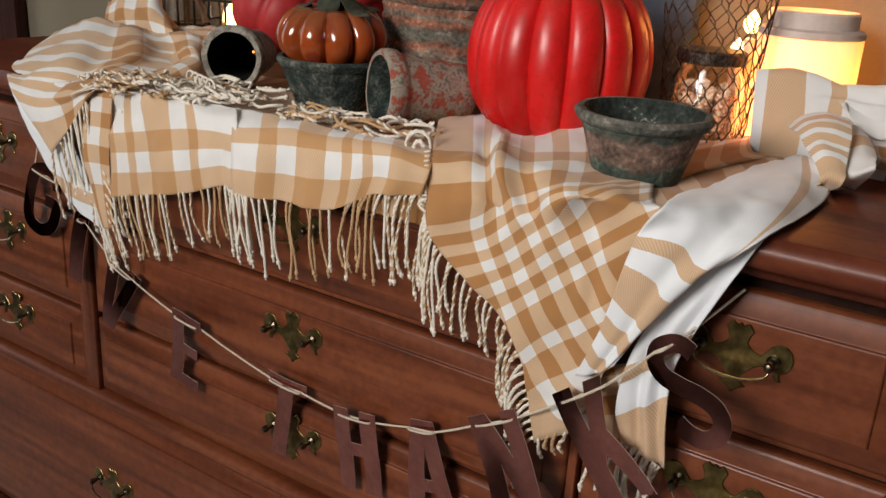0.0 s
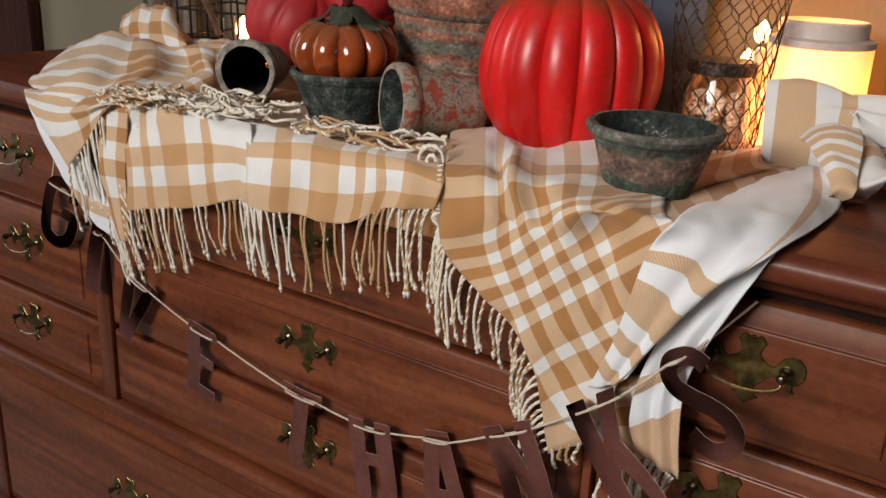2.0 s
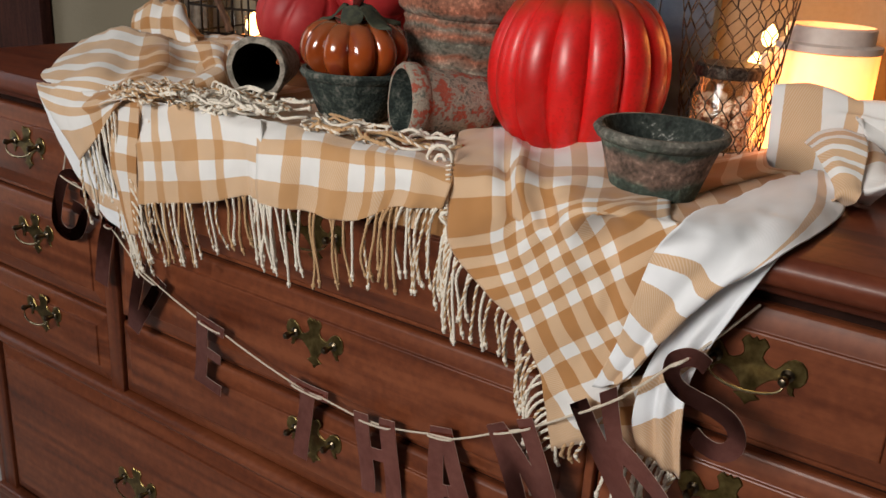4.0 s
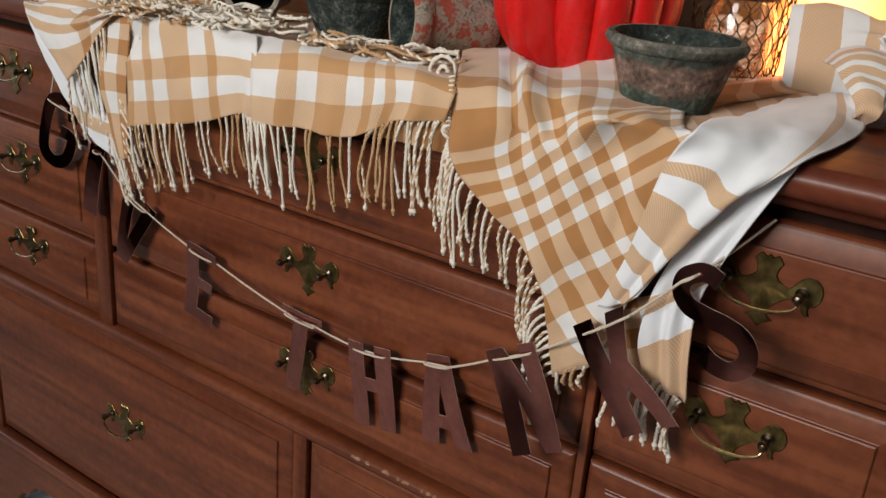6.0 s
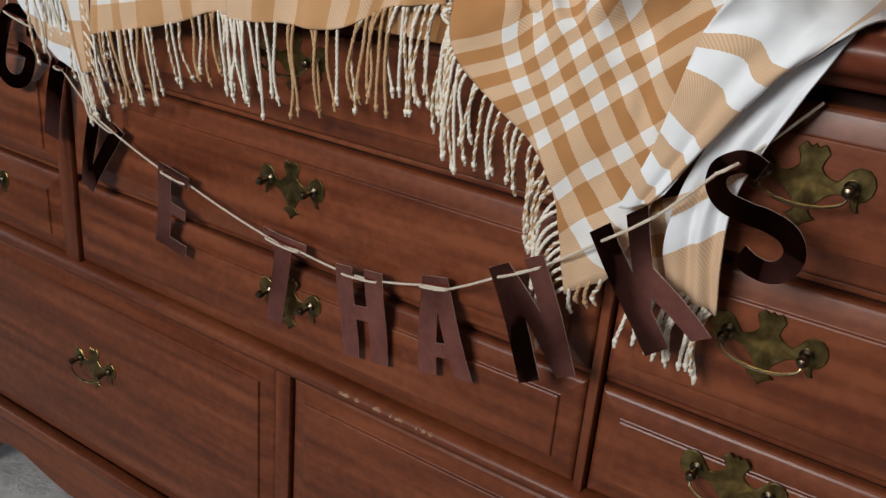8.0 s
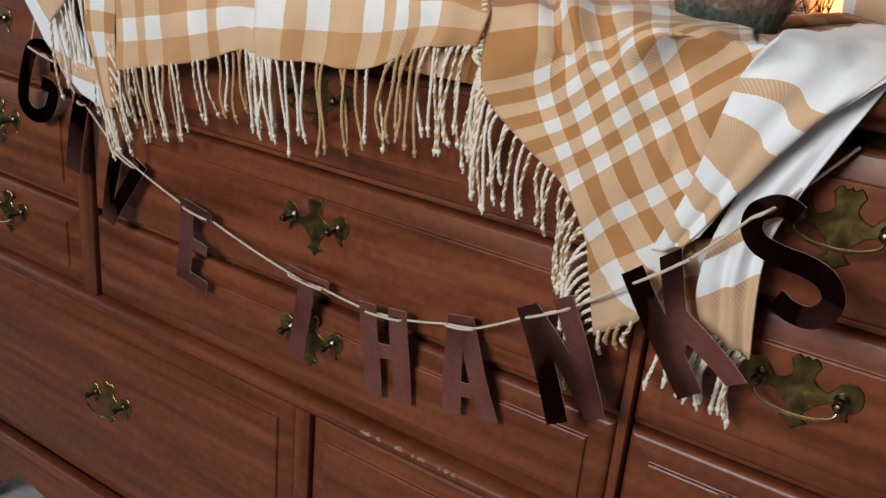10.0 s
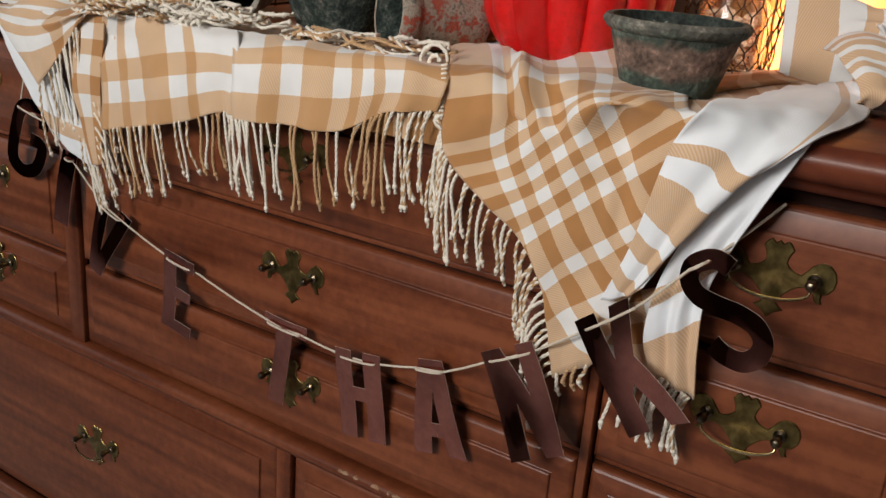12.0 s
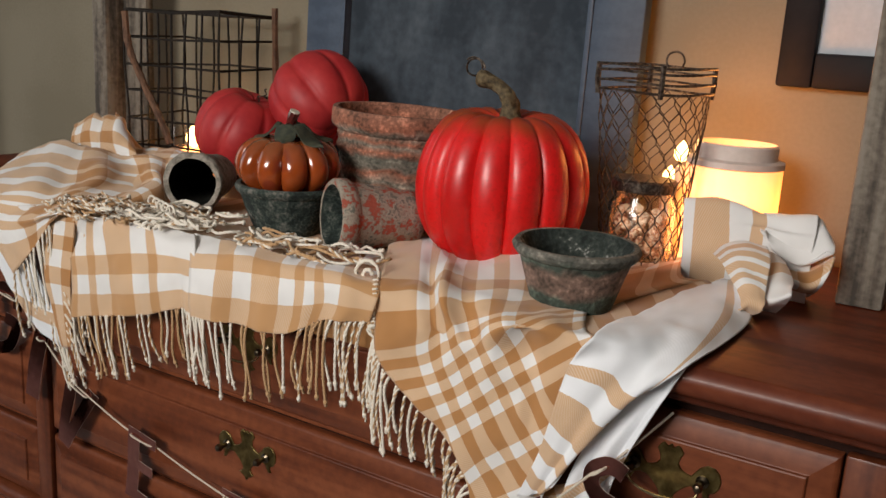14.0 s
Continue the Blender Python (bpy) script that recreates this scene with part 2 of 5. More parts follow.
def banded_clay(name, levels, top, ripple, seed):
    """Fired clay whose mould and flaking run in uneven rings up the pot."""
    m = material(name, [(0.38, 0.40, 0.38), (0.82, 0.83, 0.81), (1.05, 1.05, 1.04), (2.2, 2.2, 2.15)], 0.95, scale=(22, 22, 30), patches=2.0, fine=210, fine_amount=0.8, bump=0.9, bump_dist=0.002, stops=[0.30, 0.44, 0.58, 0.78])
    n, l = m.node_tree.nodes, m.node_tree.links.new
    bsdf = n["Principled BSDF"]
    old = bsdf.inputs["Base Color"].links[0].from_socket
    co = n.new("ShaderNodeTexCoord")
    sp = n.new("ShaderNodeSeparateXYZ")
    l(co.outputs["Object"], sp.inputs[0])
    nz = n.new("ShaderNodeTexNoise")
    nz.noise_dimensions = "4D"
    nz.inputs["Scale"].default_value, nz.inputs["Detail"].default_value, nz.inputs["W"].default_value = 28, 5, seed
    l(co.outputs["Object"], nz.inputs["Vector"])
    cen = n.new("ShaderNodeMath")
    cen.operation = "MULTIPLY_ADD"
    l(nz.outputs[0], cen.inputs[0])
    cen.inputs[1].default_value, cen.inputs[2].default_value = ripple, -ripple / 2
    z = n.new("ShaderNodeMath")
    z.operation = "MULTIPLY_ADD"
    l(sp.outputs[2], z.inputs[0])
    z.inputs[1].default_value = 1 / top
    l(cen.outputs[0], z.inputs[2])
    ramp = n.new("ShaderNodeValToRGB")
    while len(ramp.color_ramp.elements) < len(levels):
        ramp.color_ramp.elements.new(0.5)
    for e, (p, c) in zip(ramp.color_ramp.elements, levels):
        e.position, e.color = p, (*c, 1)
    l(z.outputs[0], ramp.inputs[0])
    mul = n.new("ShaderNodeVectorMath")
    mul.operation = "MULTIPLY"
    l(ramp.outputs[0], mul.inputs[0])
    l(old, mul.inputs[1])
    l(mul.outputs[0], bsdf.inputs["Base Color"])
    return m


GREEN, CLAY, GREY, ORANGE = (0.05, 0.068, 0.054), (0.18, 0.115, 0.09), (0.225, 0.195, 0.155), (0.31, 0.115, 0.068)
M_POTBAND = banded_clay("banded_mossy_clay_pot", [(0.0, (0.03, 0.045, 0.036)), (0.32, GREEN), (0.44, CLAY), (0.74, CLAY), (0.82, GREEN), (0.93, (0.10, 0.10, 0.085)), (1.0, (0.14, 0.13, 0.11))], 0.072, 0.45, 1.0)
M_TERRA = banded_clay("weathered_terracotta", [(0.0, GREY), (0.12, ORANGE), (0.17, GREY), (0.30, (0.11, 0.11, 0.085)), (0.40, ORANGE), (0.44, GREY), (0.52, ORANGE), (0.56, GREY), (0.64, (0.13, 0.125, 0.10)), (0.69, ORANGE), (0.74, GREY), (0.78, ORANGE), (0.84, GREY), (0.88, ORANGE), (1.0, (0.26, 0.12, 0.08))], 0.170, 0.17, 4.0)


# ---- mesh helpers ----
def mesh_object(name, bm, mat, smooth=True, angle=40):
    me = bpy.data.meshes.new(name)
    bm.normal_update()
    bm.to_mesh(me)
    bm.free()
    me.materials.append(mat)
    if smooth:
        for p in me.polygons:
            p.use_smooth = True
        me.set_sharp_from_angle(angle=radians(angle))
    return new(name, me)


def part(name, bm, mat, parent, label="", smooth=True, angle=40):
    ob = mesh_object(name, bm, mat, smooth, angle)
    ob.parent = parent
    return tagged(ob, label) if label else ob


def thing(name, label, category, m=None, group="", kind=""):
    ob = new(name)
    ob.empty_display_size = 0.05
    if m is not None:
        ob.matrix_world = m
    return tagged(ob, label, category, group, kind)


def box(bm, x0, x1, y0, y1, z0, z1, bevel=0.0, seg=2):
    vs = [bm.verts.new(p) for p in ((x0, y0, z0), (x1, y0, z0), (x1, y1, z0), (x0, y1, z0), (x0, y0, z1), (x1, y0, z1), (x1, y1, z1), (x0, y1, z1))]
    fs = [bm.faces.new([vs[i] for i in q]) for q in ((3, 2, 1, 0), (4, 5, 6, 7), (0, 1, 5, 4), (1, 2, 6, 5), (2, 3, 7, 6), (3, 0, 4, 7))]
    if bevel:
        es = {e for f in fs for e in f.edges}
        bmesh.ops.bevel(bm, geom=list(es), offset=bevel, segments=seg, affect="EDGES", profile=0.5)
    return bm


def new_box(*a, **k):
    return box(bmesh.new(), *a, **k)


def lathe(profile, seg=48, wobble=0.0, ribs=0, rib_depth=0.0, seed=0, cap=True):
    """A turned shape from (radius, height) pairs; wobble makes it hand-made, ribs press in lobes."""
    bm = bmesh.new()
    rings = []
    for i, (r, z) in enumerate(profile):
        ring = []
        for k in range(seg):
            a = 2 * math.pi * k / seg
            q = noise.noise((2.2 * math.cos(a) + seed, 2.2 * math.sin(a), z * 25 + seed * 3))
            rr = r * (1 + wobble * q)
            if ribs:
                rr *= 1 - rib_depth * (1 - abs(math.sin(a * ribs / 2))) ** 1.7
            ring.append(bm.verts.new((rr * math.cos(a), rr * math.sin(a), z + wobble * 0.02 * q)))
        rings.append(ring)
    for a, b in zip(rings, rings[1:]):
        for k in range(seg):
            bm.faces.new((a[k], a[(k + 1) % seg], b[(k + 1) % seg], b[k]))
    if cap:
        bm.faces.new(rings[0][::-1])
        bm.faces.new(rings[-1])
    return bm


def tube(bm, pts, radius, seg=6, closed=False):
    """A round wire through points; radius is a number or one per point."""
    pts = [Vector(p) for p in pts]
    n = len(pts)
    rings = []
    up = Vector((0.13, 0.37, 0.92)).normalized()
    for i, p in enumerate(pts):
        d = (pts[(i + 1) % n] - pts[i - 1]) if closed else (pts[min(i + 1, n - 1)] - pts[max(i - 1, 0)])
        d = d.normalized() if d.length > 1e-9 else Vector((0, 0, 1))
        s = d.cross(up)
        if s.length < 1e-3:
            s = d.cross(Vector((1, 0, 0)))
        s.normalize()
        u = s.cross(d)
        r = radius[i] if isinstance(radius, (list, tuple)) else radius
        rings.append([bm.verts.new(p + r * (s * math.cos(2 * math.pi * k / seg) + u * math.sin(2 * math.pi * k / seg))) for k in range(seg)])
    pairs = list(zip(rings, rings[1:])) + ([(rings[-1], rings[0])] if closed else [])
    for a, b in pairs:
        for k in range(seg):
            bm.faces.new((a[k], a[(k + 1) % seg], b[(k + 1) % seg], b[k]))
    if not closed:
        bm.faces.new(rings[0][::-1])
        bm.faces.new(rings[-1])
    return bm


def spline(pts, steps=8):
    """Catmull-Rom through points."""
    pts = [np.array(p, float) for p in pts]
    ext = [2 * pts[0] - pts[1], *pts, 2 * pts[-1] - pts[-2]]
    out = []
    for i in range(1, len(ext) - 2):
        a, b, c, d = ext[i - 1:i + 3]
        for k in range(steps):
            t = k / steps
            out.append(0.5 * (2 * b + (c - a) * t + (2 * a - 5 * b + 4 * c - d) * t * t + (3 * b - a - 3 * c + d) * t ** 3))
    out.append(pts[-1])
    return out


def plate(outline, thick, hole=None):
    """A flat card or plate in the XZ plane from an outline, facing -y, back at y = 0."""
    bm = bmesh.new()
    f = bm.faces.new([bm.verts.new((x, 0, z)) for x, z in outline])
    ext = bmesh.ops.extrude_face_region(bm, geom=[f])
    bmesh.ops.translate(bm, verts=[v for v in ext["geom"] if isinstance(v, bmesh.types.BMVert)], vec=(0, -thick, 0))
    bmesh.ops.triangulate(bm, faces=[g for g in bm.faces if len(g.verts) > 4])
    bmesh.ops.recalc_face_normals(bm, faces=bm.faces)
    return bm


# ---- the room ----
FLOOR, TOP, WALL = -0.07, 0.954, 0.50


def structure(name, bm, mat, label, category):
    return tagged(mesh_object(name, bm, mat), label, category, kind="structure")


structure("floor", new_box(-2.2, 2.4, -2.8, WALL, FLOOR - 0.05, FLOOR), M_FLOOR, "grey cut-pile carpet floor under the dresser", "floor")
structure("wall_north", new_box(-2.3, 2.5, WALL, WALL + 0.12, FLOOR, 2.45), M_WALL, "cream painted wall behind the dresser", "wall")
structure("wall_east", new_box(2.4, 2.5, -2.8, WALL, FLOOR, 2.45), M_LOW_BOUNCE, "unseen side wall, darkened to cut bounced light", "wall")
structure("ceiling", new_box(-2.3, 2.5, -2.9, WALL + 0.12, 2.45, 2.55), M_CEIL, "plain white ceiling", "ceiling")


def wall_with_window(name, along_x, at, lo, hi, w0, w1, z0, z1):
    """A wall of four blocks round one window opening."""
    bm = bmesh.new()
    for a, b, c, d in ((lo, w0, FLOOR, 2.45), (w1, hi, FLOOR, 2.45), (w0, w1, FLOOR, z0), (w0, w1, z1, 2.45)):
        if along_x:
            box(bm, a, b, at - 0.1, at, c, d)
        else:
            box(bm, at - 0.1, at, a, b, c, d)
    return structure(name, bm, M_LOW_BOUNCE, "unseen wall with a window opening, darkened to cut bounced light", "wall")


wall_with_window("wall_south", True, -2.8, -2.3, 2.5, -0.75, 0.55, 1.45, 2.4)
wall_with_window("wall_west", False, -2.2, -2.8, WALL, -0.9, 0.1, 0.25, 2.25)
door = tagged(mesh_object("door_1", new_box(-2.15, -1.32, WALL - 0.035, WALL - 0.003, FLOOR, 2.0, bevel=0.004), M_RED_DARK), "dark brown wooden door edge beside the wall", "door", kind="structure")

# ---- the dresser ----
HANDLE_OUTLINE = [(0, 29), (3, 26), (7, 29), (10, 27), (13, 22), (10, 16), (9, 10), (12, 6), (17, 3), (22, 2), (26, 7), (30, 13), (37, 17), (44, 16), (49, 11), (51, 4), (50, -3), (46, -9), (41, -11), (41, -16), (43, -19), (39, -20), (36, -17), (34, -11), (28, -8), (22, -9), (17, -12), (12, -17), (8, -22), (6, -27), (9, -31), (13, -33), (8, -36), (4, -38), (0, -43)]


def handle_plate():
    half = [(x / 1030, z / 1030) for x, z in HANDLE_OUTLINE]
    full = half + [(-x, z) for x, z in half[-2:0:-1]]
    bm = plate(full, 0.0022)
    edges = [e for e in bm.edges if e.calc_face_angle(0) > 1.2 and all(v.co.y < -0.001 for v in e.verts)]
    bmesh.ops.bevel(bm, geom=edges, offset=0.0008, segments=1, affect="EDGES")
    return bm


def drawer_pull(parent, x, z, bail=True, swing=0.0):
    pull = part("drawer_pull", handle_plate(), M_BRASS, parent, "aged brass bat-wing drawer pull", angle=30)
    pull.location = (x, -0.0042, z)
    for s in (-1, 1):
        bm = lathe([(0.0060, 0), (0.0062, 0.002), (0.0034, 0.004), (0.0030, 0.010), (0.0044, 0.0125), (0.0050, 0.016), (0.0036, 0.0195), (0.0012, 0.0205)], 14)
        bmesh.ops.rotate(bm, verts=bm.verts, matrix=Matrix.Rotation(radians(90), 3, "X"))
        post = part("post", bm, M_IRON, pull)
        post.location = (s * 0.033, -0.002, 0)
    if bail:
        bm = bmesh.new()
        pts = spline([(-0.033, 0, 0), (-0.0335, -0.001, -0.005), (-0.030, -0.004, -0.0105), (-0.019, -0.007, -0.0145), (-0.008, -0.0075, -0.0165), (0, -0.008, -0.0168), (0.008, -0.0075, -0.0165), (0.019, -0.007, -0.0145), (0.030, -0.004, -0.0105), (0.0335, -0.001, -0.005), (0.033, 0, 0)], 4)
        n = len(pts) - 1
        tube(bm, pts, [0.0011 + 0.0006 * math.sin(math.pi * i / n) ** 2 for i in range(n + 1)], 8)
        b = part("bail", bm, M_BAIL, pull, "thin polished brass bail")
        b.location = (0, -0.016, 0)
    return pull


def drawer_front(bm, x0, x1, z0, z1):
    """Raised panel: outer lip, wide slope, small bead groove, flat field."""
    loops = [(0, 0.022), (0, 0.0088), (0.0010, 0.0060), (0.0028, 0.0042), (0.0050, 0.0030), (0.0072, 0.0024), (0.0236, -0.0002), (0.0246, -0.0008), (0.0252, -0.0034), (0.0266, -0.0042), (0.0290, -0.0044)]
    prev = None
    for inset, y in loops:
        ring = [bm.verts.new(p) for p in ((x0 + inset, y, z0 + inset), (x1 - inset, y, z0 + inset), (x1 - inset, y, z1 - inset), (x0 + inset, y, z1 - inset))]
        if prev:
            for k in range(4):
                bm.faces.new((prev[k], prev[(k + 1) % 4], ring[(k + 1) % 4], ring[k]))
        prev = ring
    bm.faces.new(prev)
    return bm


dresser = thing("dresser", "reddish cherry wood triple dresser with brass pulls and worn edges", "dresser", pose(0, 0, FLOOR))
dresser.matrix_world = Matrix.Identity(4)
LEFT, RIGHT = -0.83, 0.745
part("carcass", new_box(LEFT, RIGHT, 0.016, 0.47, 0.09, 0.905), M_GAP_SHADE, dresser, smooth=False)
part("side_panel", new_box(LEFT - 0.018, LEFT, 0.0, 0.472, 0.05, 0.906, bevel=0.002), M_WOOD_UP, dresser)
part("side_panel", new_box(RIGHT, RIGHT + 0.018, 0.0, 0.472, 0.05, 0.906, bevel=0.002), M_WOOD_UP, dresser)
# top board with a moulded edge
bm = bmesh.new()
edge = [(0.004, 0.9095), (-0.008, 0.911), (-0.013, 0.915), (-0.015, 0.921), (-0.022, 0.923), (-0.030, 0.927), (-0.0345, 0.933), (-0.036, 0.940), (-0.034, 0.946), (-0.029, 0.9505), (-0.0275, 0.9525), (-0.0235, 0.954)]
prev = None
for y, z in edge + [(0.49, 0.954), (0.49, 0.9095)]:
    over = -0.012 - y if y < 0.4 else 0.02
    row = [bm.verts.new((LEFT - 0.02 - over, y, z)), bm.verts.new((RIGHT + 0.02 + over, y, z))]
    if prev:
        bm.faces.new((prev[0], prev[1], row[1], row[0]))
    prev = row
bmesh.ops.holes_fill(bm, edges=bm.edges)
bmesh.ops.recalc_face_normals(bm, faces=bm.faces)
part("top_board", bm, M_TOPWOOD, dresser, "dark glossy wooden top with moulded edge", angle=60)
# The strip below the overhang is coloured near-black for its shade.
part("frieze", new_box(LEFT, RIGHT, 0.0142, 0.0158, 0.8995, 0.9075), M_GAP_SHADE, dresser)

COLS = ((-0.795, -0.452, -0.62), (-0.414, 0.390, 0.004), (0.406, 0.690, 0.545))
ROWS_Z = ((0.7555, 0.8965, 0.838), (0.5965, 0.7475, 0.692), (0.4635, 0.5885, 0.548))
for ci, (x0, x1, hx) in enumerate(COLS):
    for ri, (z0, z1, hz) in enumerate(ROWS_Z):
        d = part("drawer", drawer_front(bmesh.new(), x0, x1, z0 + 0.001, z1 - 0.002), M_WOOD, dresser, smooth=True, angle=12)
        drawer_pull(d, hx, hz, bail=not (ci == 1 and ri > 0))
for x0, x1 in ((LEFT, -0.7975), (-0.4495, -0.4165), (0.3925, 0.4035), (0.6925, RIGHT)):
    part("stile", new_box(x0, x1, -0.001, 0.014, 0.456, 0.8985, bevel=0.003), M_WOOD_UP, dresser)
for x0, x1, _ in COLS:
    for z0, z1 in ((0.7485, 0.7545), (0.5895, 0.5955)):
        part("rail", new_box(x0, x1, 0.0132, 0.0158, z0, z1, bevel=0.0008), M_WOOD, dresser)
# waist moulding over the wide drawers
bm = bmesh.new()
prof = [(0.012, 0.4615), (-0.002, 0.461), (-0.009, 0.4585), (-0.0125, 0.454), (-0.012, 0.449), (-0.008, 0.4455), (-0.0065, 0.442), (-0.002, 0.4385), (0.012, 0.438)]
prev = None
for y, z in prof:
    row = [bm.verts.new((LEFT - 0.006, y, z)), bm.verts.new((RIGHT + 0.006, y, z))]
    if prev:
        bm.faces.new((prev[0], prev[1], row[1], row[0]))
    prev = row
bmesh.ops.holes_fill(bm, edges=bm.edges)
bmesh.ops.recalc_face_normals(bm, faces=bm.faces)
waist = part("waist_moulding", bm, M_WOOD, dresser, "moulding with chipped pale edge", angle=60)
M_CHIP = material("bare_chipped_wood", [(0.30, 0.16, 0.085), (0.44, 0.28, 0.17)], 0.85, scale=(60, 60, 60))
rng = random.Random(3)
for cx in (0.094, 0.102, 0.118, 0.148, 0.168, 0.176, 0.181, 0.205, 0.214, 0.224):
    bm = bmesh.new()
    w = rng.uniform(0.002, 0.006)
    ring_v = [bm.verts.new((cx + w * math.cos(a) * rng.uniform(0.6, 1.2), -0.0105 - 0.0022, 0.4555 + 0.0017 * math.sin(a) * rng.uniform(0.5, 1.2))) for a in [i * 0.785 for i in range(8)]]
    face = bm.faces.new(ring_v)
    e = bmesh.ops.extrude_face_region(bm, geom=[face])
    bmesh.ops.translate(bm, verts=[v for v in e["geom"] if isinstance(v, bmesh.types.BMVert)], vec=(0, 0.004, 0.0008))
    bmesh.ops.recalc_face_normals(bm, faces=bm.faces)
    part("chip", bm, M_CHIP, waist)
for x0, x1, hx in ((-0.79, -0.0245, -0.392), (0.0055, 0.685, 0.392)):
    d = part("drawer", drawer_front(bmesh.new(), x0, x1, 0.118, 0.4345), M_WOOD, dresser, angle=12)
    drawer_pull(d, hx, 0.300)
for x0, x1 in ((LEFT, -0.7925), (-0.022, 0.003), (0.6875, RIGHT)):
    part("stile", new_box(x0, x1, -0.001, 0.014, 0.108, 0.437, bevel=0.003), M_WOOD_UP, dresser)
# scrolled apron and bracket feet
outline = [(LEFT - 0.012, 0.106), (LEFT - 0.012, FLOOR), (LEFT + 0.06, FLOOR), (LEFT + 0.075, -0.035), (LEFT + 0.10, -0.005), (LEFT + 0.125, 0.002), (LEFT + 0.14, 0.022), (LEFT + 0.17, 0.036), (LEFT + 0.22, 0.036), (LEFT + 0.28, 0.022), (LEFT + 0.34, 0.012), (LEFT + 0.5, 0.014), (-0.1, 0.008), (-0.05, 0.02), (-0.02, 0.01)]
full = outline + [(2 * -0.042 - x, z) for x, z in outline[::-1]]
ap = plate(full, 0.018)
part("apron", ap, M_WOOD, dresser, "scrolled apron with bracket feet", angle=30).location = (0, 0.008, 0)
part("base_moulding", new_box(LEFT - 0.012, RIGHT + 0.012, -0.014, 0.012, 0.092, 0.112, bevel=0.005, seg=3), M_WOOD, dresser)
bm = new_box(LEFT, RIGHT, 0.45, 0.47, FLOOR, 0.09)
part("back_rail", bm, M_GAP_SHADE, dresser, smooth=False)

# ---- chalkboard, picture frame and posts behind the still life ----
board = thing("chalkboard", "grey smudged chalkboard in a slate blue painted frame", "chalkboard", pose(0.003, 0.455, TOP + 0.001, -2))
part("slate", new_box(-0.235, 0.235, 0, 0.008, 0.055, 0.755), M_BOARD, board)
for x0, x1, z0, z1 in ((-0.305, -0.22, 0, 0.82), (0.22, 0.305, 0, 0.82), (-0.2195, 0.2195, 0, 0.075), (-0.2195, 0.2195, 0.745, 0.82)):
    part("frame_rail", new_box(x0, x1, -0.014, 0.012, z0, z1, bevel=0.003), M_BLUE, board)
    if x1 - x0 < 0.1:
        xi = x1 - 0.004 if x0 < 0 else x0 + 0.004
        part("inner_bead", new_box(xi - 0.004, xi + 0.004, -0.0175, -0.0145, 0.08, 0.74, bevel=0.001), M_BLUE, board)

picture = thing("picture_frame", "black lacquered picture frame with a pale blue-white picture on the wall", "picture frame", pose(0.489, WALL - 0.004, 1.187))
for x0, x1, z0, z1 in ((0, 0.045, 0, 0.42), (0.295, 0.34, 0, 0.42), (0.0455, 0.2945, 0, 0.045), (0.0455, 0.2945, 0.375, 0.42)):
    part("frame_rail", new_box(x0, x1, -0.022, 0, z0, z1, bevel=0.004), M_BLACK, picture)
part("picture", new_box(0.044, 0.296, -0.008, -0.004, 0.044, 0.376), M_PAPER, picture)


def grey_post(name, x, y, w, dpt, height, label):
    t = thing(name, label, "wooden stand", pose(x, y, TOP + 0.0005))
    part("post", new_box(-w / 2, w / 2, -dpt / 2, dpt / 2, 0, height, bevel=0.004), M_GREYWOOD, t)
    return t


stand = grey_post("wooden_stand", 0.652, 0.315, 0.05, 0.05, 0.46, "weathered grey wooden stand post on the dresser top")
part("rail", new_box(-0.026, 0.03, 0.0255, 0.16, 0.355, 0.375, bevel=0.003), M_GREYWOOD, stand)
bm = lathe([(0.012, 0), (0.016, 0.006), (0.013, 0.014), (0.018, 0.022), (0.012, 0.032), (0.004, 0.036)], 14)
bmesh.ops.rotate(bm, verts=bm.verts, matrix=Matrix.Rotation(radians(90), 3, "X"))
part("carved_boss", bm, M_GREYWOOD, stand).location = (0.002, -0.0245, 0.36)
stand_b = grey_post("wooden_stand", -0.755, 0.400, 0.040, 0.060, 0.52, "weathered grey wooden stand post beside the wire basket")
part("back_board", new_box(0.0205, 0.085, 0.012, 0.030, 0, 0.52, bevel=0.002), M_GREYWOOD, stand_b, "darker board behind the post")


# ---- pots ----
def pot_profile(r_base, r_top, h, rim_h, rim_out, wall=0.008):
    prof = [(r_base * 0.55, 0.0005), (r_base - 0.004, 0.0), (r_base, 0.004)]
    body = h - rim_h
    for i in range(1, 7):
        prof.append((r_base + (r_top - rim_out - r_base) * i / 6, 0.004 + (body - 0.006) * i / 6))
    prof += [(r_top - 0.003, body), (r_top, body + 0.004), (r_top + 0.001, h - 0.004), (r_top - 0.002, h), (r_top - wall + 0.001, h), (r_top - wall, h - 0.004)]
    for i in range(0, 6):
        f = i / 5
        prof.append((r_top - rim_out - wall + (r_base - r_top + rim_out + 0.001) * f, h - rim_h - 0.002 - (h - rim_h - 0.012) * f))
    prof.append((0.004, 0.0095))
    return prof


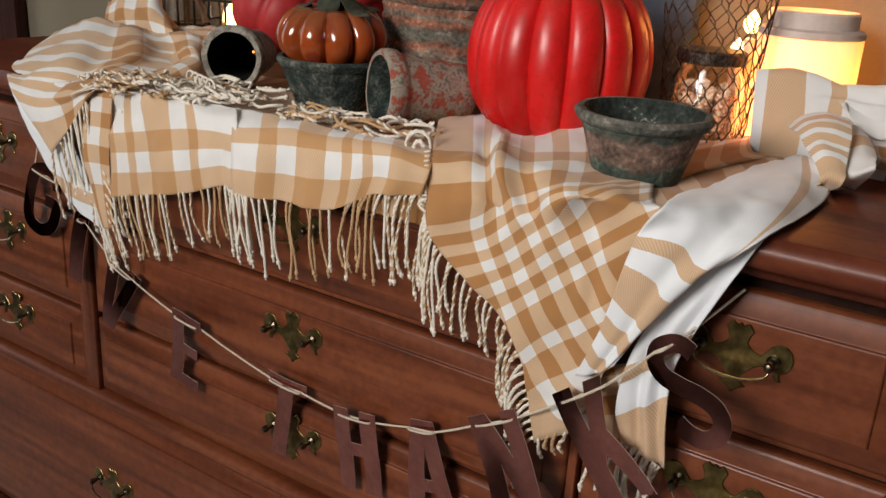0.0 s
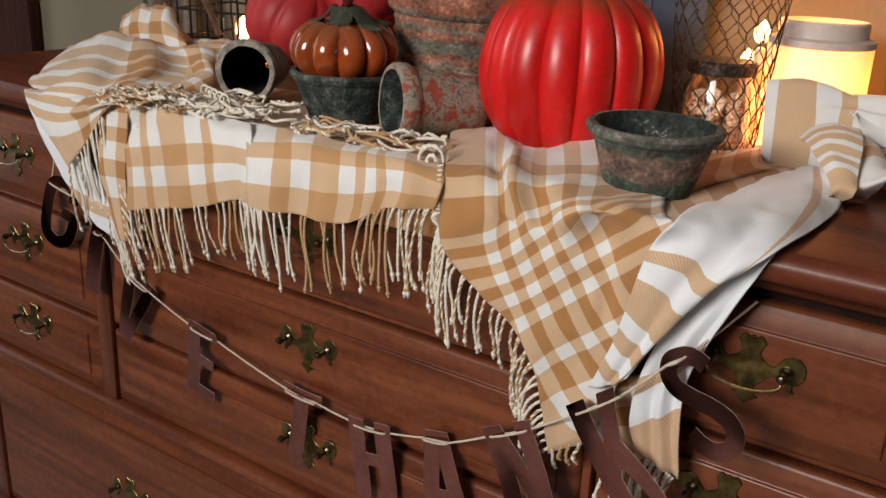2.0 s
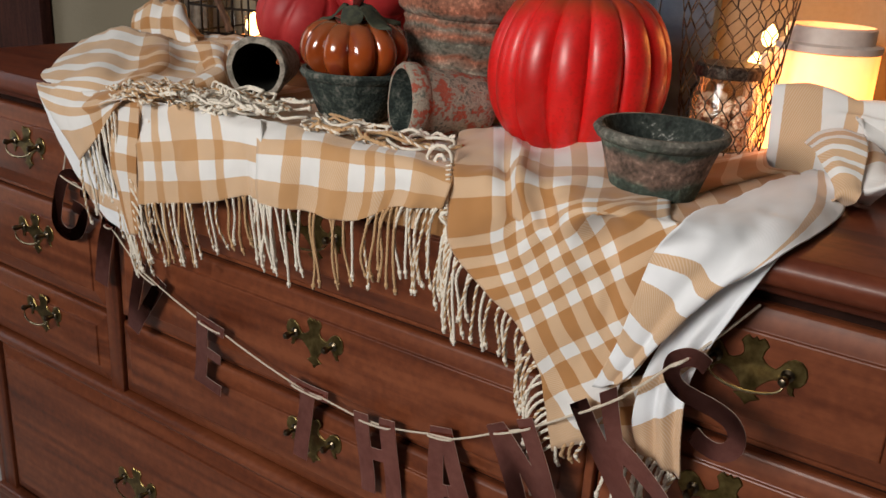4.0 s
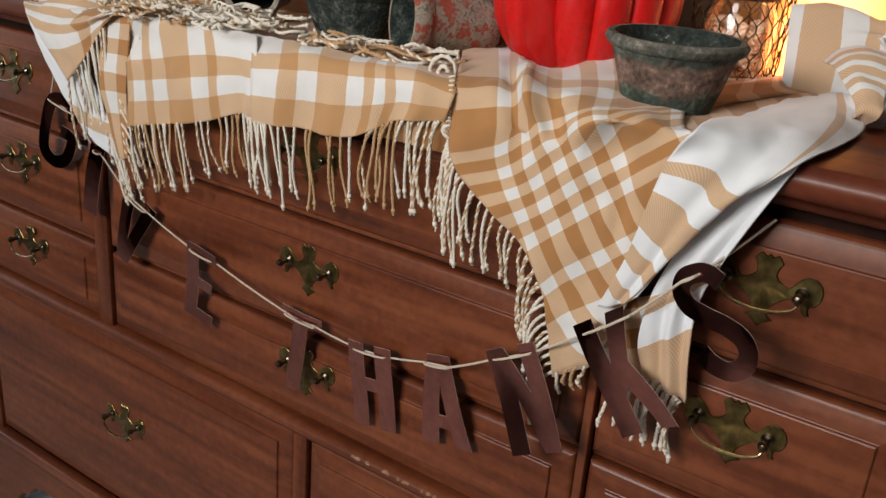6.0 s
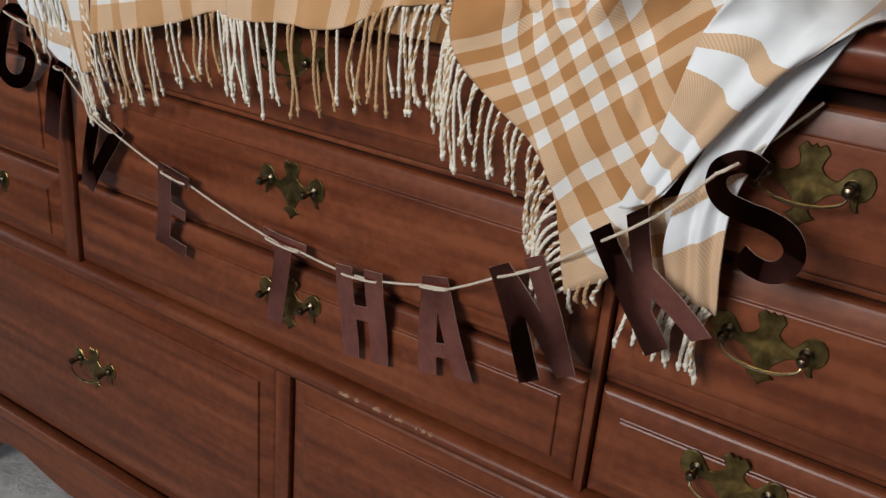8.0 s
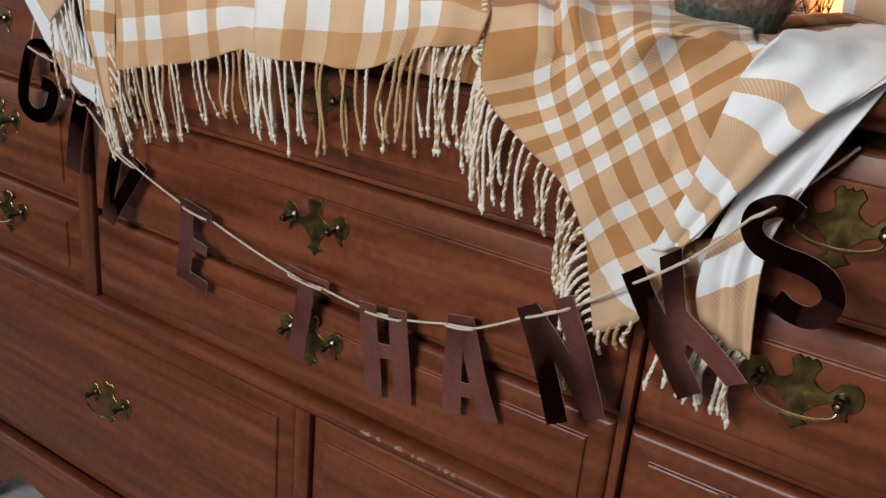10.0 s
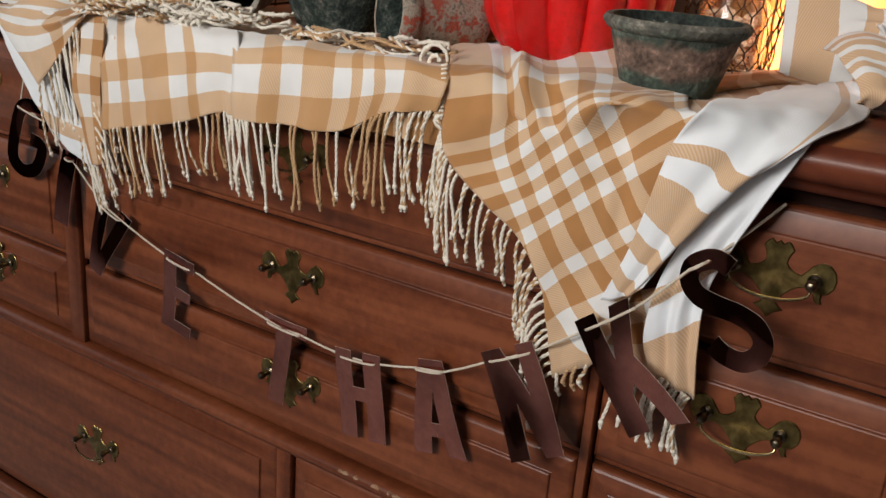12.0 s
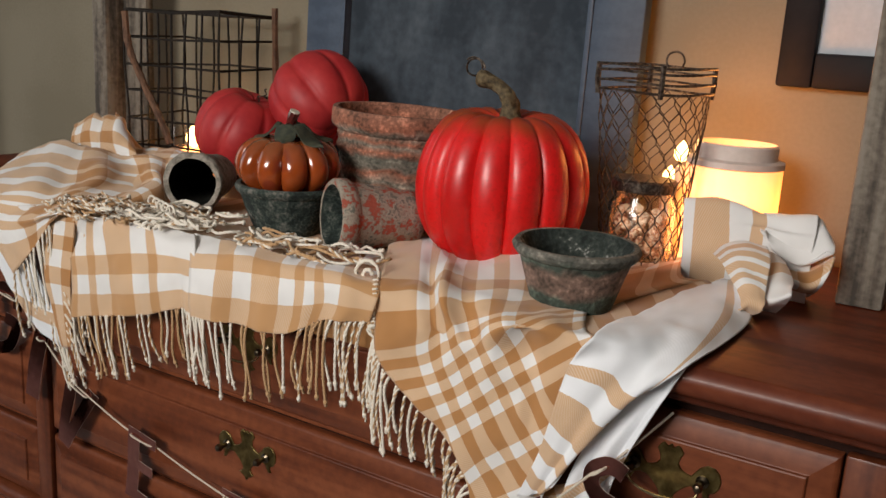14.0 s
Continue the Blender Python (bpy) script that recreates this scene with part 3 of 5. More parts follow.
def pot(name, label, m, mat, r_base, r_top, h, rim_h, rim_out, seed, wall=0.008, wobble=0.03, inside=None):
    t = thing(name, label, "clay pot", m, "clay pots")
    prof = pot_profile(r_base, r_top, h, rim_h, rim_out, wall)
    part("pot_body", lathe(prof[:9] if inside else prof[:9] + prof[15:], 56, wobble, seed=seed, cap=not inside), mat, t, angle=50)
    # Inside colour carries mould stains, and in the lying pot the mouth's shade.
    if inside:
        part("inner_wall", lathe(prof[13:], 56, wobble, seed=seed, cap=False), inside, t, "dark inside with mould stains and painted mouth shade")
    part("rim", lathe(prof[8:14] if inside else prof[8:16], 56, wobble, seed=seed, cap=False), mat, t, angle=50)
    return t


pot("clay_pot", "dark mossy flared clay pot standing on the plaid throw", pose(0.412, 0.038, 0.957, 1, 1, 0), M_POTBAND, 0.0395, 0.0650, 0.074, 0.011, 0.007, 3, 0.008, 0.02, inside=M_MOULD)
pot("clay_pot", "dark green-black clay pot holding a small glazed pumpkin", pose(-0.035, 0.112, 0.957, 0, 0, 20), M_MOSS, 0.046, 0.072, 0.066, 0.011, 0.006, 11)
pot("clay_pot", "small flaking red and grey clay pot lying on its side", look((0.136, 0.160, 0.996), (0.077, 0.066, 1.001)) @ pose(0, 0, 0, 180), M_POTPINK, 0.034, 0.047, 0.114, 0.022, 0.004, 21, inside=M_MOSS)
pot("clay_pot", "small grey clay pot lying with its dark mouth outwards", look((-0.250, 0.190, 0.999), (-0.196, 0.090, 1.004)) @ pose(0, 0, 0, 180), M_POTPALE, 0.031, 0.0425, 0.115, 0.02, 0.003, 31, wall=0.0095, inside=M_MOUTH_SHADE)
tall = thing("clay_pot", "tall ridged terracotta pot with pale flaking bands", "clay pot", pose(0.032, 0.262, 0.957, 0, 2, 0), "clay pots")
prof = [(0.03, 0.0005), (0.070, 0), (0.072, 0.004)]
for i in range(26):
    z = 0.008 + i * 0.0052
    prof.append((0.073 + 0.0175 * z / 0.14 + 0.0016 * math.sin(i * 1.9) + 0.0012 * math.sin(i * 0.7), z))
prof += [(0.0965, 0.144), (0.0985, 0.148), (0.0985, 0.164), (0.0965, 0.170), (0.090, 0.170), (0.0875, 0.164), (0.083, 0.14), (0.068, 0.02), (0.004, 0.012)]
part("pot_body", lathe(prof[:29] + prof[35:], 64, 0.025, seed=41), M_TERRA, tall, angle=55)
part("rim", lathe(prof[28:36], 64, 0.025, seed=41, cap=False), M_TERRA, tall, angle=55)
tall.scale = (1.0, 1.0, 0.965)


# ---- pumpkins ----
def pumpkin_body(radius, height, ribs, depth, mat, parent, seed=0, dimple=0.16):
    """Lobed globe; origin at its base."""
    bm = bmesh.new()
    rings, seg, n = [], ribs * 12, 26
    for i in range(n + 1):
        t = math.pi * i / n
        r = radius * max(0.0, math.sin(t)) ** 0.82
        z = height * (0.5 - 0.5 * math.cos(t))
        ring = []
        for k in range(seg):
            a = 2 * math.pi * k / seg
            lobe = abs(math.sin(a * ribs / 2))
            q = noise.noise((1.7 * math.cos(a) + seed, 1.7 * math.sin(a), t + seed))
            rr = r * (1 - depth * (1 - lobe ** 0.55)) * (1 + 0.035 * q)
            w = math.exp(-((r / radius) / 0.42) ** 2)
            zz = z - (1 if t > 1.5 else -0.6) * dimple * height * w * (0.75 + 0.25 * (1 - lobe))
            ring.append(bm.verts.new((rr * math.cos(a), rr * math.sin(a), zz)))
        rings.append(ring)
    for a, b in zip(rings, rings[1:]):
        for k in range(seg):
            bm.faces.new((a[k], a[(k + 1) % seg], b[(k + 1) % seg], b[k]))
    bmesh.ops.remove_doubles(bm, verts=bm.verts, dist=0.00002)
    low = min(v.co.z for v in bm.verts)
    bmesh.ops.translate(bm, verts=bm.verts, vec=(0, 0, -low))
    return part("pumpkin_flesh", bm, mat, parent, angle=80)


big = thing("pumpkin", "large glossy red-orange pumpkin with a greenish shoulder", "pumpkin", pose(0.238, 0.196, 0.954, 2, 1, 14))
pumpkin_body(0.109, 0.214, 15, 0.085, M_PUMPKIN, big, 2)
bm = bmesh.new()
tube(bm, spline([(0.004, 0, 0.168), (0.003, -0.001, 0.192), (-0.003, 0, 0.206), (-0.015, 0.002, 0.216), (-0.032, 0.004, 0.222), (-0.044, 0.003, 0.224)], 5), [0.019, 0.0165, 0.0145, 0.013, 0.012, 0.0115, 0.011, 0.0105, 0.0102, 0.0098, 0.0095, 0.0092, 0.009, 0.0088, 0.0086, 0.0085, 0.0086, 0.009, 0.0094, 0.0098, 0.011, 0.011, 0.0108, 0.0105, 0.009, 0.006], 9)
for v in bm.verts:
    v.co += Vector((noise.noise(v.co * 120), noise.noise(v.co * 120 + Vector((9, 0, 0))), 0)) * 0.0022
part("stem", bm, M_STEM, big, "dry twisted olive-brown stem")
bm = bmesh.new()
tube(bm, [(-0.045 + 0.011 * math.cos(a) - 0.0016 * a, 0.003 + 0.004 * a, 0.235 + 0.011 * math.sin(a)) for a in [i * 0.35 for i in range(26)]], 0.0013, 5)
part("tendril", bm, M_WIRE, big, "curled wire tendril")

small = thing("pumpkin", "small glazed orange-brown ceramic pumpkin sitting in a dark pot", "pumpkin", pose(-0.040, 0.114, 1.011, 3, 2, 8))
pumpkin_body(0.071, 0.086, 11, 0.17, M_GLAZE, small, 7, 0.2)
bm = bmesh.new()
tube(bm, spline([(0, 0, 0.062), (0.001, 0, 0.080), (0.003, 0, 0.095), (0.008, 0, 0.107)], 4), [0.009, 0.0082, 0.0076, 0.007, 0.0066, 0.0063, 0.0062, 0.0062, 0.0064, 0.0067, 0.007, 0.0073, 0.0074], 8)
small_stem = part("stem", bm, M_REDSTEM, small, "short glazed red-brown stem")
bm = bmesh.new()
tube(bm, [(0.0078, 0, 0.1066), (0.0086, 0, 0.1086)], 0.0066, 8)
part("cut_end", bm, M_WAXRIM, small_stem, "pale cut end")
for a, ln in ((-12, 0.056), (38, 0.052), (-70, 0.034), (205, 0.040), (100, 0.040)):
    bm = bmesh.new()
    rows_l = []
    for i in range(9):
        s = i / 8
        w = 0.014 * math.sin(math.pi * min(1, s * 0.92 + 0.08)) ** 0.8
        zz = 0.088 - 0.020 * s * s + 0.004 * math.sin(s * 7)
        rows_l.append([bm.verts.new((0.006 + ln * s, j * w, zz - 0.004 * abs(j) + 0.002 * math.sin(9 * s + j))) for j in (-1, -0.4, 0.4, 1)])
    for r0, r1 in zip(rows_l, rows_l[1:]):
        for j in range(3):
            bm.faces.new((r0[j], r1[j], r1[j + 1], r0[j + 1]))
    leaf_ext = bmesh.ops.extrude_face_region(bm, geom=list(bm.faces))
    bmesh.ops.translate(bm, verts=[v for v in leaf_ext["geom"] if isinstance(v, bmesh.types.BMVert)], vec=(0, 0, 0.0015))
    bmesh.ops.recalc_face_normals(bm, faces=bm.faces)
    part("leaf", bm, M_LEAF, small, "dark green fabric leaf").rotation_euler = (0, 0, radians(a))

for label, m, r, h, seed in (("matte rose-red pumpkin leaning behind the clay pots", pose(-0.302, 0.300, 1.058, 0, 24, 20) @ pose(0, 0, -0.07), 0.078, 0.14, 5),
                             ("matte rose-red pumpkin lying against the chalkboard", pose(-0.196, 0.355, 1.118, 10, -52, -20) @ pose(0, 0, -0.075), 0.080, 0.15, 9)):
    p = thing("pumpkin", label, "pumpkin", m, "rose-red pumpkins")
    pumpkin_body(r, h, 8, 0.10, M_PEACH, p, seed, 0.12)
    bm = bmesh.new()
    tube(bm, [(0.004 * math.cos(a) + 0.001 * a, 0.004 * math.sin(a), h * 0.86 + 0.0025 * a) for a in [i * 0.5 for i in range(22)]], 0.0011, 5)
    part("tendril", bm, M_WIRE, p, "curled wire tendril")


# ---- wire baskets and candles ----
def hex_net(bm, r0, r1, h, cols, rows, wire):
    """Chicken wire on a cone: twisted uprights joined by slanting strands."""
    def at(u, v):
        a, f = 2 * math.pi * u / cols, v / rows
        r = r0 + (r1 - r0) * f
        q = 0.0022 * noise.noise((u * 0.9, v * 0.8, 3.3))
        return Vector(((r + q) * math.cos(a + q * 6), (r + q) * math.sin(a + q * 6), h * f + q))
    for v in range(rows):
        for u in range(cols):
            o = 0.5 * (v % 2)
            c = at(u + o, v + 0.0)
            t = at(u + o, v + 0.34)
            tube(bm, [c, t], wire * 1.35, 4)
            tube(bm, [t, at(u + o + 0.5, v + 1.0)], wire, 4)
            tube(bm, [t, at(u + o - 0.5, v + 1.0)], wire, 4)


def ring(bm, r, z, wire, seg=40, wob=0.0012):
    tube(bm, [((r + wob * math.sin(5 * a)) * math.cos(a), (r + wob * math.sin(5 * a)) * math.sin(a), z + wob * math.cos(3 * a)) for a in [2 * math.pi * i / seg for i in range(seg)]], wire, 5, closed=True)


basket = thing("wire_basket", "tapered rusty chicken-wire basket holding a glass jar", "wire basket", pose(0.386, 0.300, 0.9605))
bm = bmesh.new()
hex_net(bm, 0.049, 0.067, 0.213, 17, 11, 0.0008)
part("wire_net", bm, M_WIRE, basket)
for r, z in ((0.0495, 0.002), (0.0685, 0.214), (0.069, 0.225), (0.0695, 0.237), (0.070, 0.244)):
    bm = bmesh.new()
    ring(bm, r, z, 0.0016)
    part("hoop", bm, M_WIRE, basket)
for a in (25, 115, 205, 295):
    bm = bmesh.new()
    x, y = 0.0685 * math.cos(radians(a)), 0.0685 * math.sin(radians(a))
    tube(bm, [(x, y, 0.208), (x * 1.03, y * 1.03, 0.226), (x * 1.02, y * 1.02, 0.246)], 0.0035, 6)
    part("binding", bm, M_WIRE, basket)
bm = bmesh.new()
tube(bm, [(0.012 * math.cos(a), 0.068, 0.251 + 0.012 * math.sin(a)) for a in [radians(-50 + 20 * i) for i in range(15)]], 0.0014, 5)
part("wire_loop", bm, M_WIRE, basket)

jar = thing("glass_jar", "dark-lidded clear glass jar of dried petals inside the basket", "glass jar", pose(0.386, 0.300, 0.9625))
bm = lathe([(0.01, 0), (0.039, 0), (0.042, 0.004), (0.042, 0.07), (0.036, 0.08), (0.036, 0.088), (0.034, 0.088), (0.034, 0.08), (0.0395, 0.069), (0.0395, 0.006), (0.01, 0.004)], 32)
part("jar_glass", bm, M_GLASS, jar).visible_shadow = False
bm = lathe([(0.004, 0.089), (0.040, 0.0885), (0.041, 0.0915), (0.041, 0.101), (0.038, 0.104), (0.004, 0.1045)], 28)
part("lid", bm, M_WIRE, jar, "dark metal lid")
rng = random.Random(5)
for i in range(34):
    bm = bmesh.new()
    bmesh.ops.create_icosphere(bm, subdivisions=2, radius=0.009)
    for v in bm.verts:
        v.co += v.co.normalized() * 0.004 * noise.noise(v.co * 150 + Vector((i, 0, 0)))
        v.co.z *= 0.7
    a, r = rng.uniform(0, 6.28), 0.028 * math.sqrt(rng.random())
    o = part("petal", bm, M_NUT, jar)
    o.location = (r * math.cos(a), r * math.sin(a), 0.012 + 0.05 * i / 34)
    o.rotation_euler = (rng.uniform(0, 3), rng.uniform(0, 3), 0)


def flame(parent, z, s=1.0):
    bm = lathe([(0.0008, 0), (0.0036 * s, 0.0016 * s), (0.0058 * s, 0.0058 * s), (0.0052 * s, 0.0098 * s), (0.003 * s, 0.0134 * s), (0.0006, 0.0165 * s)], 14)
    ob = part("flame", bm, M_FLAME, parent, "bright candle flame")
    ob.location = (0, 0, z)
    return ob


candle = thing("jar_candle", "wide ivory jar candle glowing warm yellow with a pale lid ring", "candle", pose(0.475, 0.378, TOP + 0.001))
part("wax", lathe([(0.02, 0), (0.057, 0), (0.0595, 0.004), (0.0595, 0.131), (0.03, 0.131)], 48, 0.006, seed=2), M_WAX, candle, "glowing lit wax")
part("glass_rim", lathe([(0.059, 0.1315), (0.0605, 0.1325), (0.0605, 0.1395), (0.055, 0.1415), (0.0510, 0.142), (0.0510, 0.1585), (0.0485, 0.1610), (0.0465, 0.1590), (0.0465, 0.133)], 48, 0.004, cap=False), M_LID, candle, "pale translucent rim")
lamp("jar_candle_light", pose(0.475, 0.378, TOP + 0.205), "POINT", 0.7, (1.0, 0.34, 0.07), 0.03)

for x, y, z, on in ((0.400, 0.395, 1.095, True), (0.386, 0.400, 1.059, True), (-0.497, 0.372, 0.962, False)):
    v = thing("taper_candle" if on else "votive_candle", "thin ivory taper candle burning behind the jar" if on else "small clear glass votive with a lit warm candle", "candle", pose(x, y, TOP + 0.001), "taper candles" if on else "")
    zz = z - TOP
    if on:
        part("taper", lathe([(0.003, 0), (0.007, 0), (0.0065, zz - 0.022), (0.003, zz - 0.020)], 16), M_WAXRIM, v)
        flame(v, zz - 0.016, 1.8)
        lamp("taper_light", pose(x, y, z + 0.045), "POINT", 0.14, (1.0, 0.40, 0.10), 0.012)
    else:
        part("glass_cup", lathe([(0.012, 0), (0.036, 0), (0.040, 0.004), (0.043, 0.085), (0.0415, 0.085), (0.038, 0.006), (0.01, 0.004)], 28), M_GLASS, v).visible_shadow = False
        part("wax", lathe([(0.004, 0.005), (0.037, 0.005), (0.039, 0.04), (0.004, 0.041)], 24), M_WAX, v)
        flame(v, 0.044, 2.6)
        lamp("votive_light", pose(x, y, TOP + 0.10), "POINT", 0.2, (1.0, 0.55, 0.2), 0.012)

square = thing("wire_basket", "square wire basket with bent twig handles around a candle", "wire basket", pose(-0.472, 0.365, TOP + 0.001, 0, 0, 4))
W, D, Hh = 0.106, 0.07, 0.285
rng = random.Random(8)
for iy in (-D, D):
    for i in range(7):
        x = -W + 2 * W * i / 6 + rng.uniform(-0.004, 0.004)
        bm = bmesh.new()
        tube(bm, spline([(x, iy, 0.003), (x + rng.uniform(-0.005, 0.005), iy, Hh * 0.35), (x + rng.uniform(-0.006, 0.006), iy, Hh * 0.7), (x, iy, Hh)], 4), 0.0021, 5)
        part("upright_wire", bm, M_DARKWIRE, square)
for ix in (-W, W):
    for i in range(1, 3):
        bm = bmesh.new()
        y = -D + 2 * D * i / 3
        tube(bm, [(ix, y, 0.003), (ix + 0.003, y, Hh / 2), (ix, y, Hh)], 0.0017, 5)
        part("upright_wire", bm, M_DARKWIRE, square)
for j in range(7):
    z = 0.006 + (Hh - 0.006) * j / 6
    bm = bmesh.new()
    w = 0.0032 if j == 6 else 0.0021
    c = [(-W, -D), (0, -D), (W, -D), (W, D), (0, D), (-W, D)]
    tube(bm, [(x, y, z + rng.uniform(-0.004, 0.004)) for x, y in c], w, 5, closed=True)
    part("hoop", bm, M_DARKWIRE, square)
for pts in ([(-0.105, -0.074, 0.28), (-0.095, -0.076, 0.22), (-0.06, -0.077, 0.16), (-0.02, -0.078, 0.10), (0.0, -0.077, 0.06)], [(0.110, 0.07, 0.02), (0.114, 0.068, 0.15), (0.112, 0.066, 0.30)]):
    bm = bmesh.new()
    tube(bm, spline(pts, 5), 0.0062, 7)
    for v in bm.verts:
        v.co += Vector((1, 1, 0)) * 0.0016 * noise.noise(v.co * 90)
    part("twig", bm, M_TWIG, square, "bent brown twig")

# ---- letter banner ----
def stroke(pts, width, steps=8):
    line = spline([(x, z, 0) for x, z in pts], steps)
    left, right = [], []
    for i, p in enumerate(line):
        d = line[min(i + 1, len(line) - 1)] - line[max(i - 1, 0)]
        nrm = np.array((-d[1], d[0], 0)) / max(1e-9, np.hypot(d[0], d[1]))
        left.append(tuple((p + nrm * width / 2)[:2]))
        right.append(tuple((p - nrm * width / 2)[:2]))
    return left + right[::-1]


LETTERS = {
    "E": [(0, 0), (0.48, 0), (0.48, -0.14), (0.2, -0.14), (0.2, -0.42), (0.44, -0.42), (0.44, -0.56), (0.2, -0.56), (0.2, -0.86), (0.48, -0.86), (0.48, -1), (0, -1)],
    "T": [(0, 0), (0.54, 0), (0.54, -0.15), (0.37, -0.15), (0.37, -1), (0.17, -1), (0.17, -0.15), (0, -0.15)],
    "H": [(0, 0), (0.2, 0), (0.2, -0.4), (0.34, -0.4), (0.34, 0), (0.54, 0), (0.54, -1), (0.34, -1), (0.34, -0.56), (0.2, -0.56), (0.2, -1), (0, -1)],
    "A": [(0.17, 0), (0.43, 0), (0.6, -1), (0.4, -1), (0.37, -0.8), (0.3, -0.8), (0.3, -0.65), (0.345, -0.65), (0.3, -0.3), (0.255, -0.65), (0.297, -0.65), (0.297, -0.8), (0.23, -0.8), (0.2, -1), (0, -1)],
    "N": [(0, 0), (0.2, 0), (0.36, -0.46), (0.36, 0), (0.56, 0), (0.56, -1), (0.37, -1), (0.2, -0.5), (0.2, -1), (0, -1)],
    "K": [(0, 0), (0.19, 0), (0.2, -0.40), (0.34, 0), (0.54, 0), (0.37, -0.42), (0.62, -1.0), (0.41, -1.0), (0.25, -0.62), (0.2, -0.70), (0.2, -1), (0, -1)],
    "V": [(0, 0), (0.2, 0), (0.31, -0.66), (0.42, 0), (0.62, 0), (0.42, -1), (0.2, -1)],
    "I": [(0, 0), (0.23, 0), (0.23, -1), (0, -1)],
    "S": stroke([(0.41, -0.09), (0.37, -0.02), (0.31, 0.03), (0.22, 0.05), (0.12, 0.04), (0.05, -0.05), (0.07, -0.18), (0.19, -0.31), (0.32, -0.42), (0.42, -0.55), (0.42, -0.68), (0.33, -0.76), (0.2, -0.76), (0.09, -0.67), (0.03, -0.56)], 0.16),
    "G": stroke([(0.50, -0.24), (0.46, -0.06), (0.30, 0.0), (0.14, -0.08), (0.07, -0.32), (0.05, -0.66), (0.12, -0.84), (0.29, -0.90), (0.45, -0.80), (0.50, -0.60), (0.48, -0.46), (0.30, -0.45)], 0.17),
}
# letter: corner x and z of its upper left, turn in the card's plane, swing about the upright, distance in front of the drawers
HUNG = (("G", -0.506, 0.826, -16, 8, 0.024), ("I", -0.403, 0.770, -16, 4, 0.024), ("V", -0.336, 0.722, -23, 3, 0.024), ("E", -0.200, 0.675, -9, 3, 0.024), ("T", -0.023, 0.638, -6, 4, 0.023),
        ("H", 0.088, 0.627, 5.5, 0, 0.020), ("A", 0.1826, 0.644, 11, -2, 0.020), ("N", 0.288, 0.689, 29.5, -4, 0.034), ("K", 0.393, 0.762, 39, -4, 0.056), ("S", 0.483, 0.831, 38, -6, 0.062))
SIZE = 0.114
# forward tip of each card
TIP = {"H": 0.03, "A": 0.05, "N": -0.09, "K": -0.08, "S": -0.09, "T": 0.02, "E": 0.03}
STRING = [(0.543, -0.006, 0.897)]
for ch, x, z, turn, swing, out in HUNG[::-1]:
    outline = [(px * SIZE * (0.95 if ch == "S" else 1.02), pz * SIZE * (0.93 if ch == "S" else 1.0)) for px, pz in LETTERS[ch]]
    if sum(a[0] * b[1] - b[0] * a[1] for a, b in zip(outline, outline[1:] + outline[:1])) < 0:
        outline = outline[::-1]
    hung = thing("banner_letter", "shiny bronze foil card letter " + ch + " threaded on twine", "banner letter", pose(x, -out, z, 0, -turn, swing), "banner letters")
    bm = plate(outline, 0.0009)
    bmesh.ops.subdivide_edges(bm, edges=bm.edges, cuts=3, use_grid_fill=True)
    for v in bm.verts:
        s = max(0.0, (v.co.x - v.co.z * 0.25) / SIZE - 0.5)
        v.co.y -= (0.9 * SIZE * s * s * 0.9 if ch == "K" else 0.0) + TIP.get(ch, 0.0) * v.co.z + 0.0022 * math.sin(v.co.z * 38 + x * 23) + 0.0016 * math.sin(v.co.x * 60 + x * 9)
    card = part("card", bm, M_COPPER, hung, angle=25)
    card.data.materials.append(M_EDGE)
    for p in card.data.polygons:
        p.material_index = 1 if abs(p.normal.y) < 0.5 else 0
    width = max(a[0] for a in outline)
    lo = 0.25 * width if ch in "AIV" else 0.12 * width
    hi = width - lo
    drop = -0.011 if ch != "S" else 0.003
    bm = bmesh.new()
    a, b = (0.2, 0.5) if ch == "S" else (lo / width, hi / width)
    tube(bm, spline([(a * width, 0.001, drop), (a * width + 0.002, -0.004, drop), ((a + b) / 2 * width, -0.0048, drop - 0.0006), (b * width - 0.002, -0.004, drop), (b * width, 0.001, drop)], 4), 0.0014, 6)
    part("twine_stitch", bm, M_STRING, hung, "cream twine threaded through the card")
    m = pose(x, -out, z, 0, -turn, swing)
    STRING += [tuple(m @ Vector((b * width, 0.0008, drop))), tuple(m @ Vector((a * width, 0.0008, drop)))]
STRING += [(-0.478, -0.028, 0.856), (-0.470, -0.022, 0.905)]
bm = bmesh.new()
line = []
for a, b in zip(STRING, STRING[1:]):
    for k in range(5):
        q = Vector(a).lerp(Vector(b), k / 5)
        q.z -= 0.05 * (Vector(a) - Vector(b)).length * (k / 5) * (1 - k / 5)
        line.append(q)
line.append(Vector(STRING[-1]))
tube(bm, line, 0.0013, 6)
tagged(mesh_object("banner_twine", bm, M_STRING), "thin cream twine strung across the drawers", "twine")

